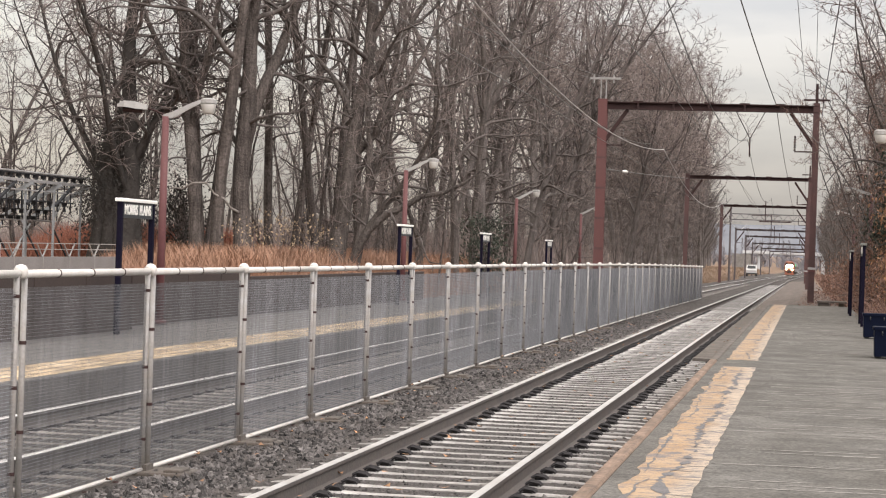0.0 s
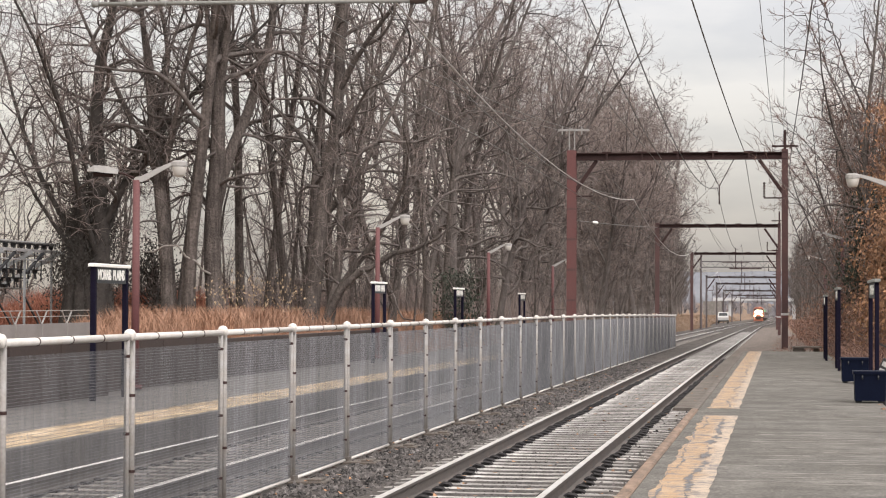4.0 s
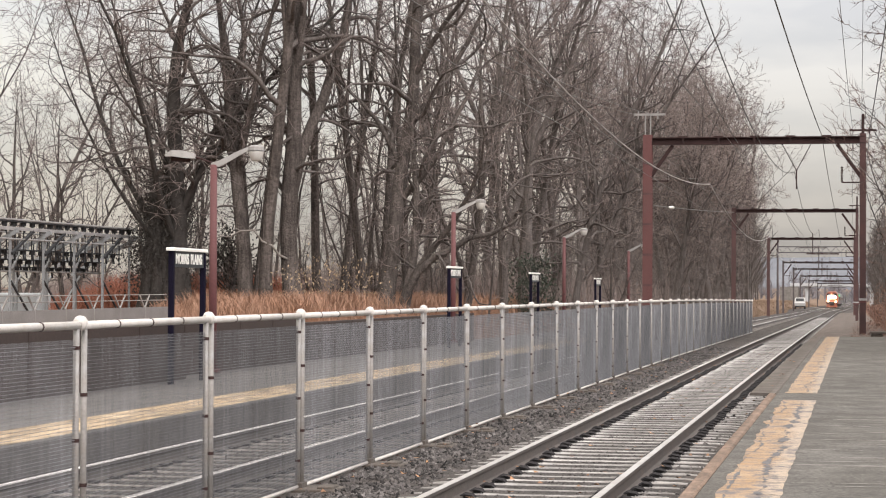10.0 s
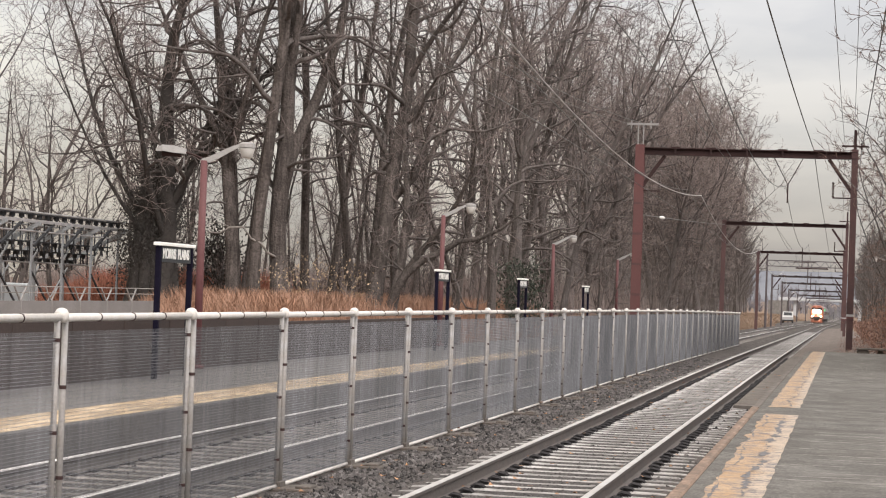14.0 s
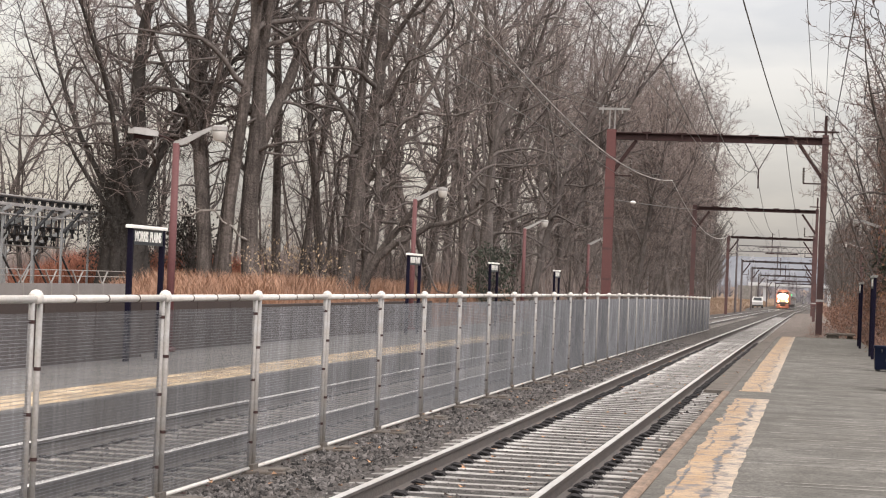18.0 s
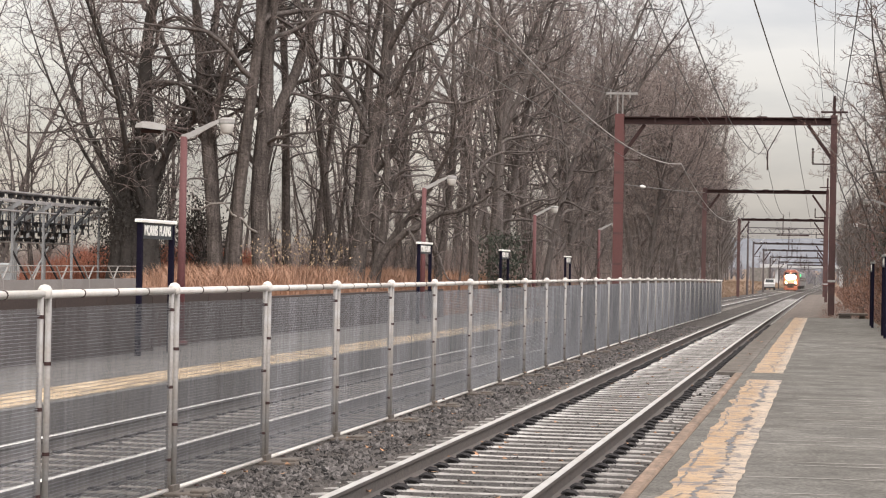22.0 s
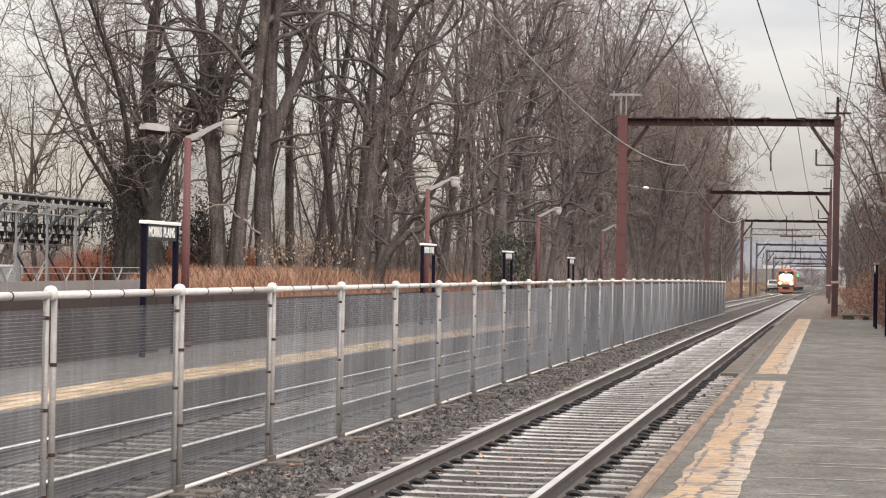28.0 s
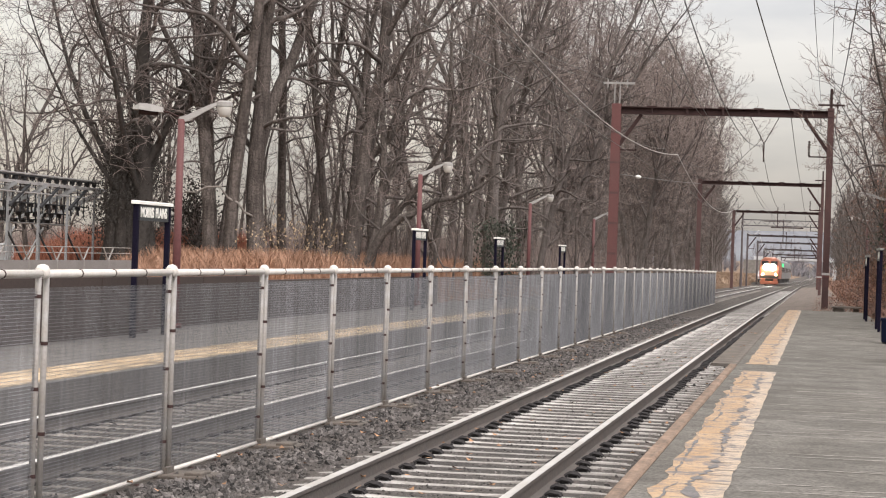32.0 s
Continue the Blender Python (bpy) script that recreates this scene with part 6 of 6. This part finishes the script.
# ---- ties and their fastenings ----
def build_ties():
    # concrete ties, raised at the rail seats and sunk in the middle
    v, f = [], []
    stations = ((-1.30, -0.014, 0.058), (-1.22, -0.006, 0.064), (-0.98, 0.0, 0.070), (-0.56, 0.0, 0.070), (-0.30, -0.008, 0.062), (0.30, -0.008, 0.062), (0.56, 0.0, 0.070), (0.98, 0.0, 0.070), (1.22, -0.006, 0.064), (1.30, -0.014, 0.058))
    for x, z, w in stations:
        v += [(x, -w - 0.012, -0.2), (x, -w - 0.006, z - 0.02), (x, -w + 0.012, z), (x, w - 0.012, z), (x, w + 0.006, z - 0.02), (x, w + 0.012, -0.2)]
    for q in range(len(stations) - 1):
        f += [(6 * q + e, 6 * q + 6 + e, 6 * q + 7 + e, 6 * q + 1 + e) for e in range(5)]
    f += [(0, 1, 2, 3, 4, 5), tuple(6 * (len(stations) - 1) + e for e in (5, 4, 3, 2, 1, 0))]
    tie_me, tie2_me = mesh_of("tie", v, f, tie_mat), mesh_of("tie", v, f, tie2_mat)
    clip = Shape().box(-0.085, 0.085, -0.075, 0.075, 0.0, 0.008)
    for s in (-1, 1):
        for e in (-0.052, 0.052):
            clip.tube([(s * 0.065, e, 0.016), (s * 0.10, e, 0.040), (s * 0.165, e, 0.030), (s * 0.185, e * 0.8, 0.010)], 0.013, 5)
        clip.box(s * 0.125 - 0.035, s * 0.125 + 0.035, -0.03, 0.03, 0.0, 0.03, 0.008)
    clip.v = [(x * 1.12, y * 0.95, z * 1.05) for x, y, z in clip.v]
    clip_me = clip.mesh("tie_plate", clip_mat)
    low_clip = Shape().box(-0.095, 0.095, -0.07, 0.07, 0.0, 0.008)
    for s in (-1, 1):
        low_clip.box(s * 0.14 - 0.05, s * 0.14 + 0.05, -0.05, 0.05, 0.0, 0.03, 0.008)
    low_clip_me = low_clip.mesh("tie_plate", clip_mat)
    r = random.Random(11)
    for track, xc in ((track_1, 0.0), (track_2, -3.96)):
        y = 10.0 - 30 * 0.53
        rest = Shape()
        while y < 230:
            dx, dz = bend(y)
            if y < 84:
                ob = part("tie", tie2_me if xc else tie_me, None, track)
                ob.matrix_basis = pose(xc + dx + r.uniform(-0.03, 0.03), y + r.uniform(-0.015, 0.015), -0.170 + dz + r.uniform(-0.004, 0.0), 0, r.uniform(-0.3, 0.3), r.uniform(-0.7, 0.7))
                for s in (-0.7525, 0.7525):
                    c = part("tie_plate", low_clip_me if xc or y > 56 else clip_me, None, ob)
                    c.matrix_basis = pose(s, 0, 0.0)
            else:
                rest.box(xc + dx - 1.3, xc + dx + 1.3, y - 0.07, y + 0.07, -0.36 + dz, -0.176 + dz)
            y += 0.53
        tagged(part("far_ties", rest, tie2_mat if xc else tie_mat, track, "distant weathered concrete ties"), kind="stuff")


build_ties()


# ---- loose stone, leaves and grass ----
def scatter_stones():
    r = random.Random(21)
    kinds = []
    for k in range(6):
        pts = []
        for (x, y, z) in ((1, 0, 0), (-1, 0, 0), (0, 1, 0), (0, -1, 0), (0, 0, 1), (0, 0, -1)):
            s = r.uniform(0.7, 1.2)
            pts.append(Vector((x * s + r.uniform(-0.3, 0.3), y * s + r.uniform(-0.3, 0.3), z * s * 0.8)))
        kinds.append(pts)
    octa = [(0, 2, 4), (2, 1, 4), (1, 3, 4), (3, 0, 4), (2, 0, 5), (1, 2, 5), (3, 1, 5), (0, 3, 5)]
    v, f = [], []

    def drop(x, y, z, s):
        q = Euler((r.uniform(0, 6), r.uniform(0, 6), r.uniform(0, 6))).to_matrix()
        k = len(v)
        v.extend(tuple(q @ p * s + Vector((x, y, z))) for p in r.choice(kinds))
        f.extend(tuple(i + k for i in t) for t in octa)

    for _ in range(62000):
        y = 10 + 70 * r.random() ** 2.1
        dx, dz = bend(y)
        z = -0.20 + dz
        where = r.random()
        if where < 0.42:
            x = r.uniform(-2.38, -1.34) if r.random() < 0.9 else r.uniform(-1.34, -0.95)
        elif where < 0.66:
            x = r.uniform(-0.66, 0.66)
            if abs(((y - 10.0) % 0.53) - 0.265) > 0.155:
                continue
            z = -0.188 + dz
        elif where < 0.72:
            x = r.uniform(0.84, 1.6)
            z = -0.20 + dz
        else:
            x = r.uniform(-5.5, -2.7)
            z = -0.20 + dz
        drop(x + dx, y, z, 0.011 + 0.034 * r.random() ** 1.6 if abs(x) > 0.7 else r.uniform(0.010, 0.020))
    tagged(new("ballast_stones", mesh_of("ballast_stones", v, f, stone_mat)), "loose grey crushed stone ballast round the ties", "gravel", kind="stuff")


scatter_stones()


def scatter_leaves():
    r = random.Random(22)
    v, f = [], []
    for _ in range(2600):
        y = 11 + 60 * r.random() ** 1.4
        dx, dz = bend(y)
        w = r.random()
        if w < 0.15:
            x, z = r.uniform(-2.4, 1.6), -0.11
        elif w < 0.105:
            x, z = r.uniform(1.9, 4.4), 0.212
        else:
            x, z = 4.5 + 1.5 * r.random() ** 0.7, 0.215
            if x > 4.74:
                z = ground_z(x, y) + 0.02 - dz
        s, a = r.uniform(0.022, 0.042), r.uniform(0, 6.28)
        k = len(v)
        for q in range(4):
            b = a + q * math.pi / 2
            e = s * (1.3 if q % 2 else 0.75)
            v.append((x + dx + e * math.cos(b), y + e * math.sin(b), z + dz + (0.03 * r.random() if q % 2 else 0.0)))
        f += [(k, k + 1, k + 2), (k, k + 2, k + 3)]
    tagged(new("fallen_leaves", mesh_of("fallen_leaves", v, f, leaf_mat)), "scattered dry brown fallen leaves", "leaves", kind="stuff")


scatter_leaves()


def blades(name, label, category, mat, area, count, h0, h1, width, seed, bendy=0.35, near=0.0, far=9.0):
    """Upright narrow blades over an area (x0, x1, y0, y1); near and far bound the bearing, as x over y from the platform."""
    r = random.Random(seed)
    v, f = [], []
    x0, x1, y0, y1 = area
    n = 0
    while n < count:
        x, y = r.uniform(x0, x1), r.uniform(y0, y1)
        if not near <= abs(3.05 - x) / y <= far or noise.noise((x * 0.35, y * 0.35, seed)) < r.uniform(-0.55, 0.25):
            continue
        n += 1
        z = ground_z(x, y) - 0.03
        h, a = r.uniform(h0, h1), r.uniform(0, 6.28)
        bx, by = bendy * h * math.cos(a), bendy * h * math.sin(a)
        wx, wy = width * math.cos(a + 1.2), width * math.sin(a + 1.2)
        k = len(v)
        v += [(x - wx, y - wy, z), (x + wx, y + wy, z), (x + bx * 0.35 + wx * 0.7, y + by * 0.35 + wy * 0.7, z + h * 0.6), (x + bx * 0.35 - wx * 0.7, y + by * 0.35 - wy * 0.7, z + h * 0.6), (x + bx, y + by, z + h)]
        f += [(k, k + 1, k + 2, k + 3), (k + 3, k + 2, k + 4)]
    return tagged(new(name, mesh_of(name, v, f, mat)), label, category, kind="stuff")


blades("dry_grass", "tall dry orange-brown grass on the bank behind the platform", "grass", drygrass_mat, (-26, -10.2, 46, 100), 52000, 0.2, 0.85, 0.012, 5, 0.5, 0.0, 0.345)
blades("red_brush", "thicket of thin red-brown stems behind the fence", "brush", redbrush_mat, (-40, -19.5, 70, 92), 26000, 0.5, 1.6, 0.010, 6, 0.45, 0.265, 0.395)
blades("wood_brush", "tangled bare brown undergrowth in the wood", "brush", twig_mat, (-40, -11, 92, 170), 13000, 0.8, 3.0, 0.014, 8, 0.4, 0.0, 0.31)
blades("bank_brush", "brown undergrowth on the bank beside the platform", "brush", dead_brush_mat, (5.3, 12, 54, 170), 40000, 0.15, 1.0, 0.009, 9, 1.2)


def platform_cracks():
    """Pale filled joints and scuffs across the asphalt."""
    r = random.Random(41)
    rows = [(16.9, 2.35, 4.7), (18.3, 2.40, 4.7), (20.2, 2.42, 4.1), (22.1, 2.5, 3.1), (23.0, 2.75, 4.7), (26.1, 2.42, 4.7), (27.9, 2.7, 3.6), (28.0, 3.7, 4.7),
            (33.7, 2.5, 4.0), (37.4, 2.5, 4.5), (31.0, 3.0, 4.4), (15.2, 2.4, 4.4), (13.9, 2.6, 4.7), (42.0, 2.5, 4.2), (47.0, 2.6, 4.0)]
    rows += [(r.uniform(14, 70), x, x + r.uniform(0.3, 1.6)) for x in [r.uniform(2.5, 3.6) for _ in range(64)]]
    for y, x0, x1 in rows:
        v, f, n = [], [], 10
        for i in range(n + 1):
            x = x0 + (x1 - x0) * i / n
            w = r.uniform(0.006, 0.024) * (1 if 0 < i < n else 0.2)
            yy = y + 0.05 * noise.noise((x * 1.5, y, 0)) + 0.03 * (x - x0)
            v += [on_line(x, yy - w, 0.2035), on_line(x, yy + w, 0.2035)]
        f = [(2 * i, 2 * i + 2, 2 * i + 3, 2 * i + 1) for i in range(n)]
        tagged(new("crack_line", mesh_of("crack_line", v, f, crack_mat)), "pale filled crack across the asphalt", "crack", "cracks in the platform", "structure")


platform_cracks()

blades("far_brush", "low bare scrub closing the view behind the trees", "brush", twig_mat, (-75, -16, 105, 150), 15000, 0.6, 2.4, 0.02, 12, 0.35, 0.17, 0.50)

blades("track_grass", "pale dry grass beside the far track", "grass", palegrass_mat, (-13, -7.6, 118, 330), 14000, 0.10, 0.35, 0.03, 14, 0.5)
blades("far_track_grass", "dry grass on the low bank beside the far line", "grass", palegrass_mat, (-24, -8.2, 320, 620), 12000, 0.15, 0.45, 0.06, 17, 0.5)
blades("trackside_brush", "low brown scrub past the platform end", "brush", dead_brush_mat, (2.7, 7.5, 87, 150), 10000, 0.04, 0.22, 0.010, 15, 1.3)
blades("far_bank_brush", "brown scrub along the far line", "brush", dead_brush_mat, (4.2, 12, 150, 420), 14000, 0.2, 1.3, 0.03, 16, 0.6)


def motions():
    rows = []
    for t in range(0, 33, 2):
        y = 317 + 10 * (32 - t)
        dx, dz = bend(y)
        dxb, dzb = bend(y + 20)
        d = Vector((dxb - dx, 20, dzb - dz))
        rows.append((t, Matrix.Translation((-3.96 + dx, y, dz)) @ Matrix.Rotation(-math.atan2(d.x, d.y), 4, "Z") @ Matrix.Rotation(math.atan2(d.z, d.y), 4, "X")))
    walk(train, rows)


motions()
